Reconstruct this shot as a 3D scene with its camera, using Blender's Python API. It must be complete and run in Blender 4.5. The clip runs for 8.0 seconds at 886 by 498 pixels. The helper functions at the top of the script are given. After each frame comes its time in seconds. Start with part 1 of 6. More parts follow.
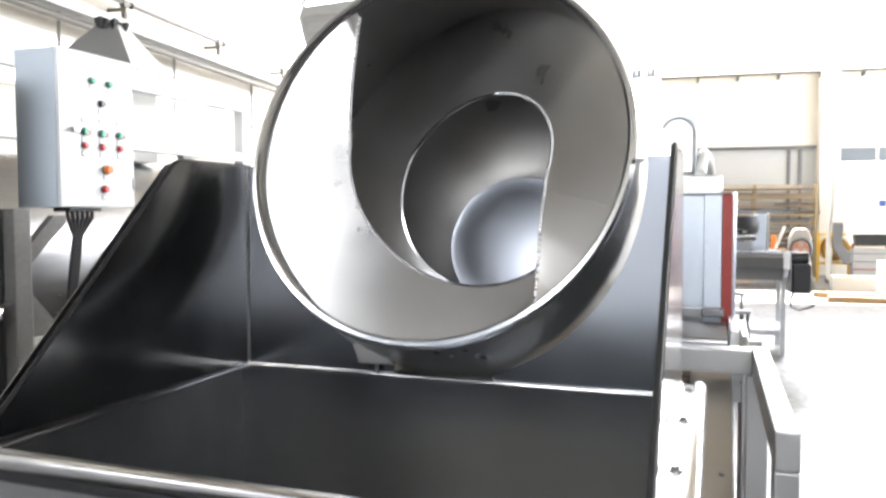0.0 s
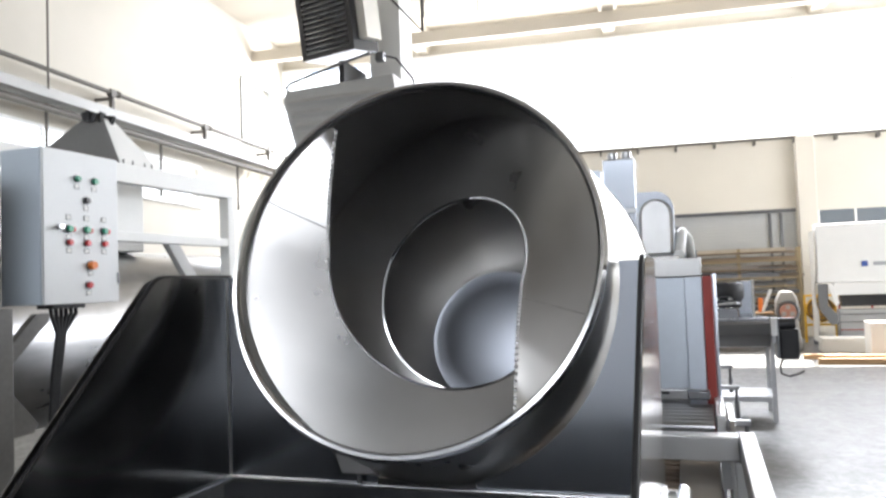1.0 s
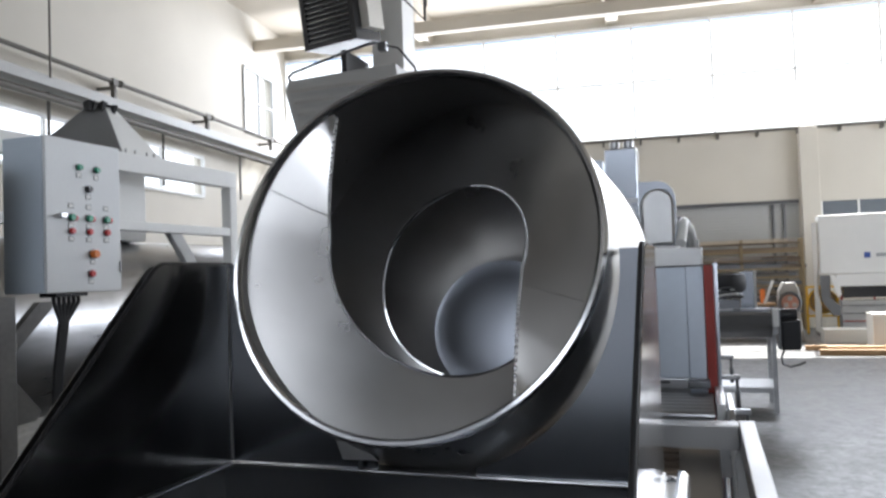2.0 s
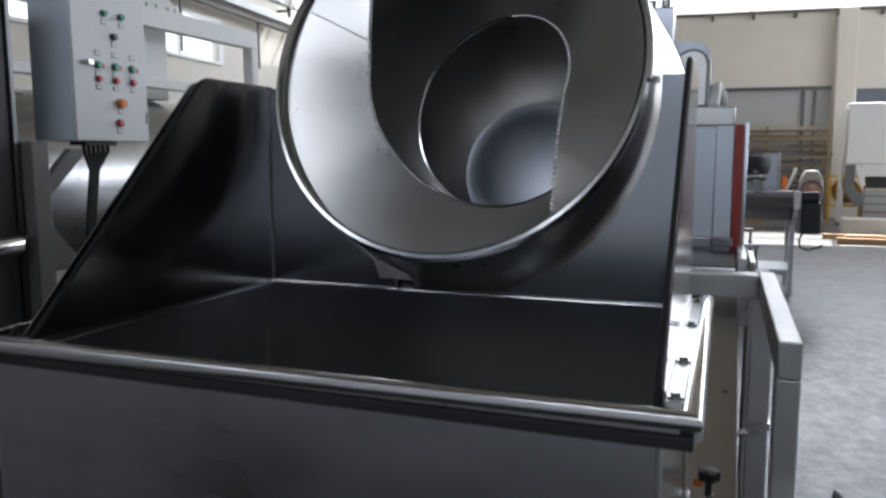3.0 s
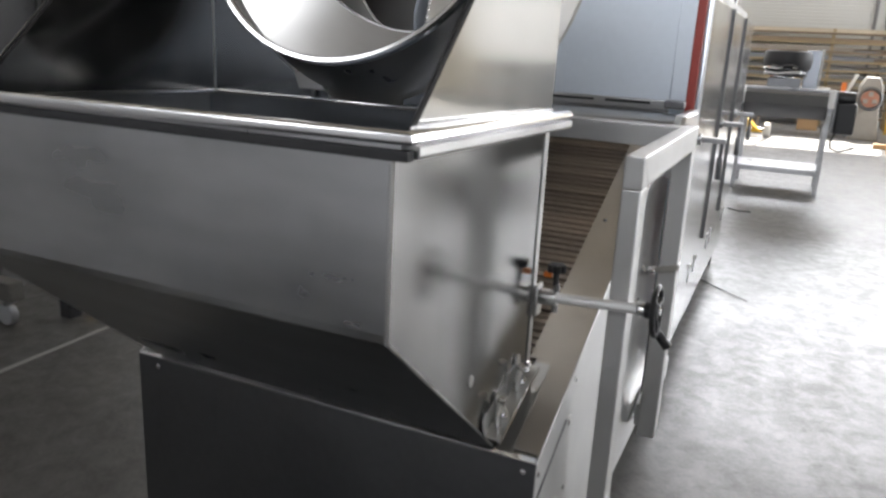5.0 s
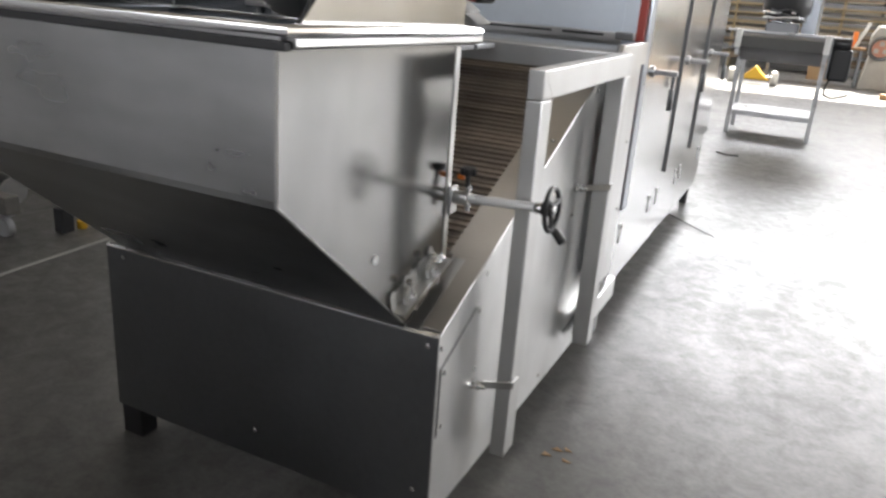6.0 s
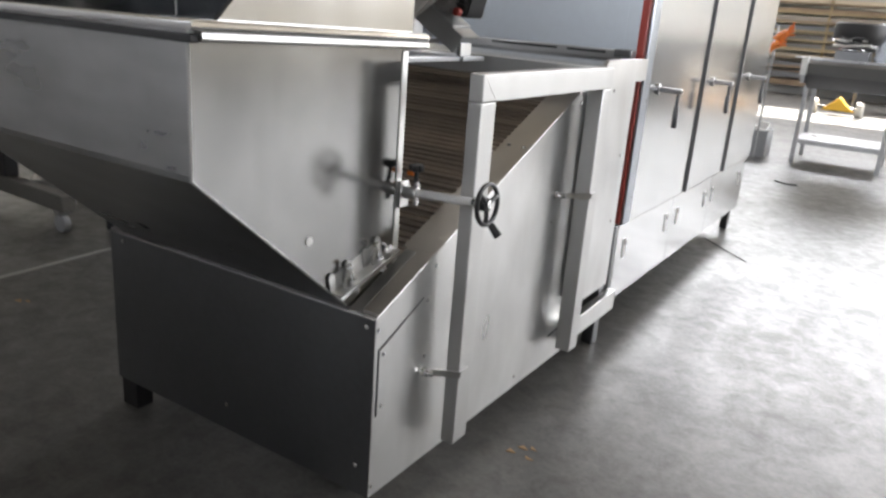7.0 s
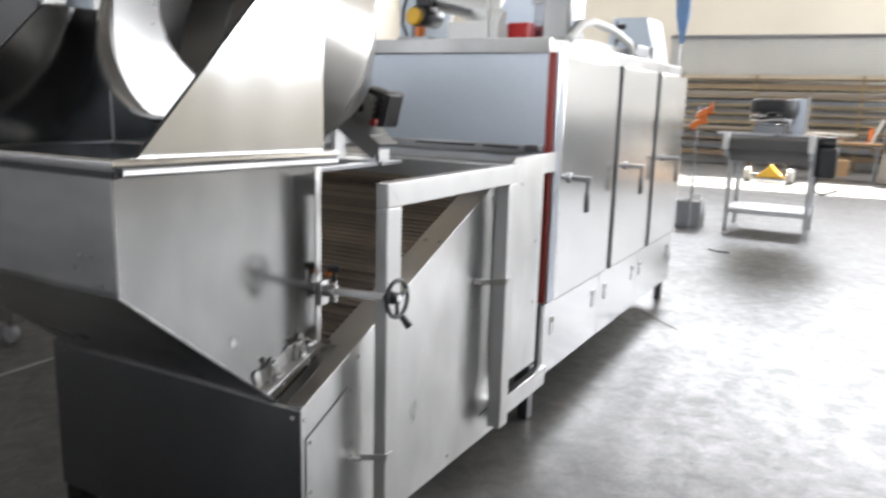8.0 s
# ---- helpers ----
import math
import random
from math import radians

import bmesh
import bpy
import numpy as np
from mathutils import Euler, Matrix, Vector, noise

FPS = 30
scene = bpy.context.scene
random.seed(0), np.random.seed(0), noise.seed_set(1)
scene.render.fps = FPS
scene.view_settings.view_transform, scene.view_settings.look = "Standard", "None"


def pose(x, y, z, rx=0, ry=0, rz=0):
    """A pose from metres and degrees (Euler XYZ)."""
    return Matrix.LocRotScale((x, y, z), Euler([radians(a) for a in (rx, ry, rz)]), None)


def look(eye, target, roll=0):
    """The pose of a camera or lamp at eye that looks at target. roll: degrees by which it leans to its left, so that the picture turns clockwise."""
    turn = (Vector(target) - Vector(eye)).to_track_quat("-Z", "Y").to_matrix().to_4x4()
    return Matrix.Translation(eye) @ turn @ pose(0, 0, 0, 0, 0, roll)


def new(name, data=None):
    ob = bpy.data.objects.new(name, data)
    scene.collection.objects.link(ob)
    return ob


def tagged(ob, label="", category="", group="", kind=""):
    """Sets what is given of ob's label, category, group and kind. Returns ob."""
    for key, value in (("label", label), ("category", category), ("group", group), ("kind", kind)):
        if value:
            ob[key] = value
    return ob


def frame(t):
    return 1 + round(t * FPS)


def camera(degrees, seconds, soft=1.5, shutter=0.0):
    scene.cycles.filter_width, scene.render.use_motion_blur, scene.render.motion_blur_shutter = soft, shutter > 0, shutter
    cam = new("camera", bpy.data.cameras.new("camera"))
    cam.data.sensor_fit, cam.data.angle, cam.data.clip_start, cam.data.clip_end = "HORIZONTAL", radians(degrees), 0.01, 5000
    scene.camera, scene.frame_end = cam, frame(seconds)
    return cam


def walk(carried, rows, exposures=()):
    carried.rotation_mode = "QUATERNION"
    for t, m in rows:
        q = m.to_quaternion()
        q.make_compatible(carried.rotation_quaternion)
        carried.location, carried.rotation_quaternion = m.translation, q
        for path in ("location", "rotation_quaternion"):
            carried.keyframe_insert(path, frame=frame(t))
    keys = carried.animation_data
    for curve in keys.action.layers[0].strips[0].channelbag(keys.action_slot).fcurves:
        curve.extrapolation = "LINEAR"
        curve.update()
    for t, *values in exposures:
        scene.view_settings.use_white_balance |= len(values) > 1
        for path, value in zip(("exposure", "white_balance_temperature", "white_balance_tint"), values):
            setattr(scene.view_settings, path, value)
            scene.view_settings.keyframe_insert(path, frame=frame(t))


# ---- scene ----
cam = camera(61.0, 8.0, soft=2.5, shutter=0.5)
PATH = [
    (0, (0.084, 0.353, 1.636), (-0.595, 2.232, 1.539), -0.2),
    (0.5, (0.1, 0.357, 1.679), (-0.553, 2.247, 1.695), -0.7),
    (1, (0.113, 0.342, 1.711), (-0.534, 2.232, 1.802), -2.1),
    (1.2, (0.112, 0.337, 1.719), (-0.539, 2.224, 1.834), -2.7),
    (2.3, (0.118, 0.342, 1.68), (-0.55, 2.227, 1.674), -1.7),
    (2.5, (0.107, 0.328, 1.64), (-0.578, 2.204, 1.539), -1.7),
    (3, (0.084, 0.29, 1.586), (-0.611, 2.149, 1.34), -0.1),
    (3.5, (0.124, 0.259, 1.546), (-0.496, 2.129, 1.199), 0.9),
    (4, (0.222, 0.245, 1.502), (-0.343, 2.114, 1.068), 1.0),
    (4.2, (0.273, 0.248, 1.495), (-0.336, 2.101, 1.052), 1.2),
    (5.3, (0.635, 0.122, 1.423), (-0.199, 1.854, 0.869), 3.7),
    (5.5, (0.699, 0.086, 1.42), (-0.147, 1.805, 0.847), 3.9),
    (6, (0.852, 0.057, 1.399), (0.053, 1.768, 0.741), 4.2),
    (6.5, (1.079, 0.107, 1.383), (0.231, 1.79, 0.714), 5.0),
    (7, (1.261, 0.106, 1.374), (0.256, 1.726, 0.77), 4.4),
    (7.5, (1.404, 0.06, 1.423), (0.33, 1.674, 0.929), 3.1),
    (8, (1.497, 0.009, 1.473), (0.535, 1.718, 1.082), 1.6),
]
EXPOSURES = [(0, 3.27, 6450, 10), (0.5, 2.85, 6430, 10), (1, 2.42, 6300, 10), (2.3, 1.42, 6020, 10), (3, 1.32, 5980, 10), (4, 2.17, 6360, 10),
             (5.5, 2.54, 6520, 10), (6, 2.65, 6600, 10), (7, 2.56, 6560, 10), (8, 2.60, 6430, 10)]
walk(cam, [(t, look(eye, target, roll)) for t, eye, target, roll in PATH], EXPOSURES)


# ---- world, sun, window light, exposure ----
world = bpy.data.worlds.new("sky")
world.use_nodes = True
scene.world = world
wn = world.node_tree.nodes
sky = wn.new("ShaderNodeTexSky")
sky.sky_type, sky.sun_disc = "NISHITA", False
sky.sun_elevation, sky.sun_rotation = radians(49.5), radians(5)
wn["Background"].inputs[1].default_value = 0.05
world.node_tree.links.new(sky.outputs[0], wn["Background"].inputs[0])

sun = bpy.data.lights.new("sun", "SUN")
sun.energy, sun.angle, sun.color = 5.0, radians(0.5), (1.0, 0.95, 0.86)
sun_ob = new("sun", sun)
sun_ob.matrix_world = look((3.1, 38.0, 20.0), (1.5, 20.9, 0))


FZ = -0.105                                  # floor level; zero is the underside of the machine panels
EYE_LEVEL = Vector((0.8, 0.2, 1.45))
HALL_Y = 26.5                                # far wall of the hall


def set_out(y, dx=0.0):
    """Scales a far thing, drawn at the distance y with its foot at zero, onto the floor to fit the camera's view."""
    k = 1.105 - 0.0085 * y
    drop = FZ - EYE_LEVEL.z * (1 - k)
    return Matrix.Translation((0, 0, drop)) @ Matrix.Translation(EYE_LEVEL) @ Matrix.Scale(k, 4) @ Matrix.Translation(Vector((dx, 0, 0)) - EYE_LEVEL)


# the hall stands six degrees askew to the machine line
HALL_PIVOT = Matrix.Translation((2.9, HALL_Y, 0))
HALL = set_out(HALL_Y) @ HALL_PIVOT @ Matrix.Rotation(radians(6.0), 4, "Z") @ HALL_PIVOT.inverted()


def window_light(name, place, target, w, h, radiance, color=(1.0, 0.99, 0.97)):
    k = HALL.to_scale().x
    place, target, w, h = HALL @ Vector(place), HALL @ Vector(target), w * k, h * k
    lamp = bpy.data.lights.new(name, "AREA")
    lamp.shape, lamp.size, lamp.size_y = "RECTANGLE", w, h
    lamp.energy = radiance * math.pi * w * h
    lamp.color = color
    ob = new(name, lamp)
    ob.matrix_world = look(place, target)
    return ob


HX0, HX1, HY0, HY1, HZ = -14.45, 13.0, -12.0, HALL_Y, 10.95
COOL = (0.95, 0.955, 1.0)
window_light("window_light_back", (-0.7, HY1 - 0.12, 8.2), (-0.7, 0, 4.0), 27.0, 3.7, 3.0, COOL)
window_light("window_light_right", (HX1 - 0.12, 16.0, 5.2), (0, 14.0, 4.0), 15.0, 4.2, 1.5, COOL)
window_light("window_light_front", (-2.5, HY0 + 0.12, 8.4), (-2.5, 5.0, 5.0), 11.0, 3.2, 1.15, COOL)
window_light("window_light_corner", (HX0 + 0.12, -7.5, 8.4), (0, 1.0, 2.0), 7.0, 3.2, 0.75, COOL)


# ---- materials ----
def material(name, color, rough=0.5, metal=0.0, vary=0.15, scale=6.0, rough_vary=0.1, bump=0.0, bump_scale=60.0,
             stretch=(1, 1, 1), fine=40.0, coat=0.0, per_object=0.0, brushed=0.0):
    m = bpy.data.materials.new(name)
    m.use_nodes = True
    t = m.node_tree
    n, l = t.nodes, t.links
    b = n["Principled BSDF"]
    tc = n.new("ShaderNodeTexCoord")
    mp = n.new("ShaderNodeMapping")
    mp.inputs["Scale"].default_value = stretch
    l.new(tc.outputs["Object"], mp.inputs[0])
    big = n.new("ShaderNodeTexNoise")
    big.inputs["Scale"].default_value, big.inputs["Detail"].default_value = scale, 5.0
    l.new(tc.outputs["Object"], big.inputs["Vector"])
    small = n.new("ShaderNodeTexNoise")
    small.inputs["Scale"].default_value, small.inputs["Detail"].default_value = fine, 2.0
    l.new(mp.outputs[0], small.inputs["Vector"])
    add = n.new("ShaderNodeMix")
    add.data_type = "FLOAT"
    add.inputs[0].default_value = 0.4
    l.new(big.outputs["Fac"], add.inputs[2])
    l.new(small.outputs["Fac"], add.inputs[3])
    ramp = n.new("ShaderNodeMapRange")
    ramp.inputs[1].default_value, ramp.inputs[2].default_value = 0.15, 0.85
    ramp.inputs[3].default_value, ramp.inputs[4].default_value = 1.0 - vary, 1.0 + vary
    l.new(add.outputs[0], ramp.inputs[0])
    mul = n.new("ShaderNodeMix")
    mul.data_type, mul.blend_type = "RGBA", "MULTIPLY"
    mul.inputs[0].default_value = 1.0
    mul.inputs[6].default_value = (*color, 1)
    if per_object:
        info = n.new("ShaderNodeObjectInfo")
        pr = n.new("ShaderNodeMapRange")
        pr.inputs[3].default_value, pr.inputs[4].default_value = 1.0 - per_object, 1.0 + per_object
        l.new(info.outputs["Random"], pr.inputs[0])
        both = n.new("ShaderNodeMath")
        both.operation = "MULTIPLY"
        l.new(ramp.outputs[0], both.inputs[0])
        l.new(pr.outputs[0], both.inputs[1])
        l.new(both.outputs[0], mul.inputs[7])
    else:
        l.new(ramp.outputs[0], mul.inputs[7])
    l.new(mul.outputs[2], b.inputs["Base Color"])
    rr = n.new("ShaderNodeMapRange")
    rr.inputs[1].default_value, rr.inputs[2].default_value = 0.15, 0.85
    rr.inputs[3].default_value, rr.inputs[4].default_value = max(0.03, rough - rough_vary), min(1, rough + rough_vary)
    l.new(add.outputs[0], rr.inputs[0])
    l.new(rr.outputs[0], b.inputs["Roughness"])
    b.inputs["Metallic"].default_value = metal
    b.inputs["Coat Weight"].default_value = coat
    if brushed:
        # level brush lines spread the highlights up and down
        tan = n.new("ShaderNodeTangent")
        tan.direction_type, tan.axis = "RADIAL", "Z"
        l.new(tan.outputs[0], b.inputs["Tangent"])
        b.inputs["Anisotropic"].default_value = brushed
        b.inputs["Anisotropic Rotation"].default_value = 0.25
    if bump:
        bn = n.new("ShaderNodeTexNoise")
        bn.inputs["Scale"].default_value, bn.inputs["Detail"].default_value = bump_scale, 3.0
        l.new(mp.outputs[0], bn.inputs["Vector"])
        bp = n.new("ShaderNodeBump")
        bp.inputs["Strength"].default_value, bp.inputs["Distance"].default_value = bump, 0.004
        l.new(bn.outputs["Fac"], bp.inputs["Height"])
        l.new(bp.outputs[0], b.inputs["Normal"])
    return m


def glowing(name, color, strength):
    m = bpy.data.materials.new(name)
    m.use_nodes = True
    m.node_tree.nodes["Principled BSDF"].inputs["Base Color"].default_value = (0, 0, 0, 1)
    b = m.node_tree.nodes["Principled BSDF"]
    b.inputs["Emission Color"].default_value = (*color, 1)
    b.inputs["Emission Strength"].default_value = strength
    return m


STEEL = material("brushed_steel", (0.47, 0.475, 0.485), 0.30, 1.0, 0.34, 3.2, 0.07, 0.0, 2.2, (0.7, 0.7, 3), 5, brushed=0.25)
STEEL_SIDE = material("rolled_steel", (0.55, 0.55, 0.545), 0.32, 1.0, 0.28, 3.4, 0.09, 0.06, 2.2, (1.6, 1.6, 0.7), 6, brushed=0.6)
# darker copy of the side steel, for plates that should look less lit
HOPPER_STEEL = material("darkened_plate_steel", (0.325, 0.324, 0.318), 0.17, 1.0, 0.36, 3.2, 0.06, 0.05, 2.6, (1.6, 1.6, 0.7), 6, brushed=0.15)
FILM_PANEL = material("film_covered_panel", (0.66, 0.72, 0.80), 0.42, 0.45, 0.06, 2.0, 0.05)
MIRROR_STEEL = material("bright_steel", (0.70, 0.705, 0.71), 0.16, 1.0, 0.08, 2.0, 0.08, 0.08, 1.6, (1, 1, 0.6), 5, brushed=0.5)
SATIN = material("satin_steel", (0.56, 0.56, 0.555), 0.48, 0.85, 0.16, 4.0, 0.10, 0.05, 2.2, (1.6, 1.6, 0.7), 6)
# bluish cast of the reflected sky is put into the base colour
STEEL_BLUE = material("blue_tinted_steel", (0.50, 0.53, 0.58), 0.22, 1.0, 0.05, 2.5, 0.05, 0.0, 60, (4, 4, 1), 8)
DRUM = material("drum_steel", (0.57, 0.56, 0.545), 0.30, 1.0, 0.09, 5.0, 0.06, 0.12, 4.0, (1, 1, 1), 14)
DISC = material("spun_disc_steel", (0.38, 0.40, 0.44), 0.38, 1.0, 0.06, 5.0, 0.05, 0.0, 40, (1, 1, 1), 14)
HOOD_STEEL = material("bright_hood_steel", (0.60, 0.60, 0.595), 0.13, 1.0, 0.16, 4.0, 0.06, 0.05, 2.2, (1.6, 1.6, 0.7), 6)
# the slats' brown reflection is put into this steel's colour
FLANGE = material("brown_tinted_flange_steel", (0.50, 0.47, 0.43), 0.40, 0.75, 0.18, 4.0, 0.10, 0.05, 2.2, (1.6, 1.6, 0.7), 6)
SHAFT = material("turned_steel", (0.86, 0.86, 0.86), 0.24, 0.35, 0.05, 8, 0.05)
STILE = material("stile_steel", (0.44, 0.47, 0.52), 0.30, 0.9, 0.06, 2.5, 0.05)
WELD = material("weld_bead", (0.55, 0.54, 0.52), 0.42, 1.0, 0.25, 60, 0.1, 0.5, 140)
CHROME = material("polished_steel", (0.72, 0.72, 0.72), 0.13, 1.0, 0.05, 8, 0.04)
DARK_STEEL = material("dark_and_shaded_steel", (0.175, 0.178, 0.186), 0.38, 1.0, 0.15, 5, 0.08, 0.04, 30, brushed=0.6)
BLACK = material("black_plastic", (0.018, 0.018, 0.02), 0.35, 0, 0.2, 12, 0.08)
RUBBER = material("black_rubber", (0.02, 0.02, 0.022), 0.6, 0, 0.2, 20, 0.1)
RED = material("red_silicone", (0.33, 0.040, 0.03), 0.5, 0, 0.15, 10, 0.1)
GREY_PAINT = material("grey_paint", (0.76, 0.775, 0.78), 0.45, 0, 0.04, 3, 0.06, 0.08, 160)
BLUE_PAINT = material("blue_grey_paint", (0.58, 0.65, 0.72), 0.45, 0, 0.04, 3, 0.06)
WHITE_PAINT = material("white_paint", (0.78, 0.78, 0.76), 0.5, 0, 0.05, 3, 0.08)
GREY_WALL = material("grey_painted_wall", (0.25, 0.275, 0.31), 0.8, 0, 0.1, 0.6, 0.05)
CREAM = material("cream_plaster", (0.62, 0.585, 0.515), 0.85, 0, 0.12, 0.5, 0.05, 0.2, 30)
CEIL = material("ceiling_plaster", (0.56, 0.51, 0.43), 0.9, 0, 0.06, 0.5, 0.05)
PALE_WALL = material("pale_reflected_wall", (0.60, 0.61, 0.63), 0.8, 0, 0.08, 0.6, 0.05)
DARK_FLOOR = material("darkened_unseen_floor", (0.025, 0.025, 0.026), 0.6, 0, 0.3, 3, 0.1)
MACHINE_DARK = material("dark_machine_paint", (0.035, 0.036, 0.04), 0.5, 0, 0.3, 4, 0.1)
GREASY_DARK = material("greasy_dark_paint", (0.15, 0.145, 0.135), 0.45, 0, 0.35, 5, 0.12)
EDGE_GREY = material("dark_grey_and_edge_shade", (0.16, 0.165, 0.17), 0.5, 0.3, 0.1, 6, 0.1)
DARK_WALL = material("dark_reflected_wall", (0.085, 0.09, 0.10), 0.7, 0, 0.15, 0.8, 0.05)
DIM_CEIL = material("darkened_unseen_ceiling", (0.22, 0.20, 0.175), 0.9, 0, 0.15, 0.7, 0.05)
CABINET_GREY = material("cabinet_grey_paint", (0.36, 0.37, 0.385), 0.5, 0, 0.08, 3, 0.08)
SLATE = material("shutter_grey", (0.40, 0.40, 0.39), 0.6, 0.2, 0.1, 1.5, 0.1)
WOOD = material("raw_timber", (0.45, 0.28, 0.14), 0.7, 0, 0.25, 2, 0.1, 0.2, 30, (1, 10, 10), 8, per_object=0.35)
BAR = material("stock_bar", (0.17, 0.125, 0.085), 0.55, 0.3, 0.2, 2, 0.1, per_object=0.5)
MARK_BLUE = material("sign_blue", (0.05, 0.10, 0.35), 0.5, 0, 0.1, 6, 0.1)
STOCK_GREY = material("stock_grey", (0.24, 0.215, 0.19), 0.6, 0.1, 0.2, 3, 0.1, per_object=0.35)
STOCK_PALE = material("stock_pale", (0.36, 0.31, 0.24), 0.6, 0, 0.2, 3, 0.1, per_object=0.3)
RACK_YELLOW = material("faded_yellow_paint", (0.27, 0.21, 0.12), 0.55, 0, 0.15, 3, 0.1)
YELLOW = material("yellow_paint", (0.72, 0.42, 0.03), 0.45, 0, 0.1, 6, 0.1)
ORANGE = material("orange_plastic", (0.75, 0.20, 0.03), 0.45, 0, 0.1, 6, 0.1)
GREEN = material("green_button", (0.03, 0.30, 0.17), 0.3, 0, 0.1, 30, 0.1)
REDBTN = material("red_button", (0.55, 0.03, 0.03), 0.3, 0, 0.1, 30, 0.1)
SLAT = material("conveyor_slat", (0.42, 0.365, 0.31), 0.40, 0.85, 0.32, 7, 0.12, 0.3, 60, (1, 10, 10), 12, per_object=0.30)
BELT = material("belt_grey", (0.10, 0.098, 0.095), 0.6, 0.1, 0.15, 8, 0.1)
GLASSY = material("dark_window", (0.16, 0.18, 0.20), 0.15, 0, 0.1, 2, 0.05)
PIPE = material("old_pipe", (0.13, 0.12, 0.105), 0.6, 0.3, 0.2, 5, 0.1)
COLUMN_PAINT = material("white_column_paint", (0.70, 0.70, 0.68), 0.6, 0, 0.06, 2, 0.1)
BEIGE = material("beige_metal", (0.62, 0.60, 0.55), 0.55, 0.1, 0.06, 2, 0.1)
WRAP = material("clear_film", (0.55, 0.57, 0.58), 0.12, 0.3, 0.25, 9, 0.08, 0.9, 14, (6, 6, 0.7), 10)
BROWN = material("cardboard", (0.40, 0.26, 0.14), 0.8, 0, 0.1, 4, 0.05)


def concrete():
    m = material("worn_concrete", (0.36, 0.355, 0.34), 0.42, 0, 0.16, 2.6, 0.2, 0.0, 45, (1, 1, 1), 22)
    t = m.node_tree
    n, l = t.nodes, t.links
    b = n["Principled BSDF"]
    tc = n.new("ShaderNodeTexCoord")

    def noise(scale, detail, rough, twist=0.0):
        node = n.new("ShaderNodeTexNoise")
        node.inputs["Scale"].default_value, node.inputs["Detail"].default_value = scale, detail
        node.inputs["Roughness"].default_value, node.inputs["Distortion"].default_value = rough, twist
        l.new(tc.outputs["Object"], node.inputs["Vector"])
        return node.outputs["Fac"]

    def blend(a, c, share):
        node = n.new("ShaderNodeMix")
        node.data_type = "FLOAT"
        node.inputs[0].default_value = share
        l.new(a, node.inputs[2])
        l.new(c, node.inputs[3])
        return node.outputs[0]

    cloud, mottle, grit = noise(1.6, 8.0, 0.7, 0.3), noise(9.0, 9.0, 0.72, 0.5), noise(55.0, 6.0, 0.7)
    # cloudy trowel marks, mottling and grit in the colour
    ramp = n.new("ShaderNodeValToRGB")
    ramp.color_ramp.elements[0].position, ramp.color_ramp.elements[0].color = 0.40, (0.064, 0.063, 0.060, 1)
    ramp.color_ramp.elements[1].position, ramp.color_ramp.elements[1].color = 0.60, (0.140, 0.138, 0.134, 1)
    l.new(blend(blend(cloud, mottle, 0.55), grit, 0.25), ramp.inputs[0])
    l.new(ramp.outputs[0], b.inputs["Base Color"])
    # polished patches between dull ones
    gloss = n.new("ShaderNodeMapRange")
    gloss.inputs[1].default_value, gloss.inputs[2].default_value = 0.42, 0.60
    gloss.inputs[3].default_value, gloss.inputs[4].default_value = 0.46, 0.31
    l.new(blend(cloud, mottle, 0.65), gloss.inputs[0])
    l.new(gloss.outputs[0], b.inputs["Roughness"])
    b.inputs["Specular IOR Level"].default_value = 0.55
    bump = n.new("ShaderNodeBump")
    bump.inputs["Strength"].default_value, bump.inputs["Distance"].default_value = 0.22, 0.003
    l.new(blend(mottle, grit, 0.3), bump.inputs["Height"])
    l.new(bump.outputs[0], b.inputs["Normal"])
    return m


CONCRETE = concrete()


SKY_GLOW = glowing("overcast_sky", (0.93, 0.97, 1.0), 0.85)


# ---- mesh helpers ----
def box(bm, x0, x1, y0, y1, z0, z1, bev=0.0):
    t = bmesh.new()
    bmesh.ops.create_cube(t, size=1)
    for v in t.verts:
        v.co = Vector((x0 + (v.co.x + 0.5) * (x1 - x0), y0 + (v.co.y + 0.5) * (y1 - y0), z0 + (v.co.z + 0.5) * (z1 - z0)))
    if bev:
        bmesh.ops.bevel(t, geom=t.edges[:], offset=bev, segments=2, affect="EDGES", profile=0.5)
    join(bm, t)
    return bm


def join(bm, t, m=None):
    if m:
        bmesh.ops.transform(t, matrix=m, verts=t.verts)
    me = bpy.data.meshes.new("tmp")
    t.to_mesh(me)
    t.free()
    bm.from_mesh(me)
    bpy.data.meshes.remove(me)


def axis_matrix(p0, p1):
    p0, p1 = Vector(p0), Vector(p1)
    q = (p1 - p0).to_track_quat("Z", "Y").to_matrix().to_4x4()
    return Matrix.Translation((p0 + p1) / 2) @ q


def cyl(bm, p0, p1, r, seg=20, r2=None, caps=True, bev=0.0):
    t = bmesh.new()
    d = (Vector(p1) - Vector(p0)).length
    bmesh.ops.create_cone(t, cap_ends=caps, segments=seg, radius1=r, radius2=r if r2 is None else r2, depth=d)
    if bev:
        es = [e for e in t.edges if abs(e.verts[0].co.z - e.verts[1].co.z) < 1e-6 and len(e.link_faces) == 2]
        bmesh.ops.bevel(t, geom=es, offset=bev, segments=2, affect="EDGES", profile=0.5)
    join(bm, t, axis_matrix(p0, p1))
    return bm


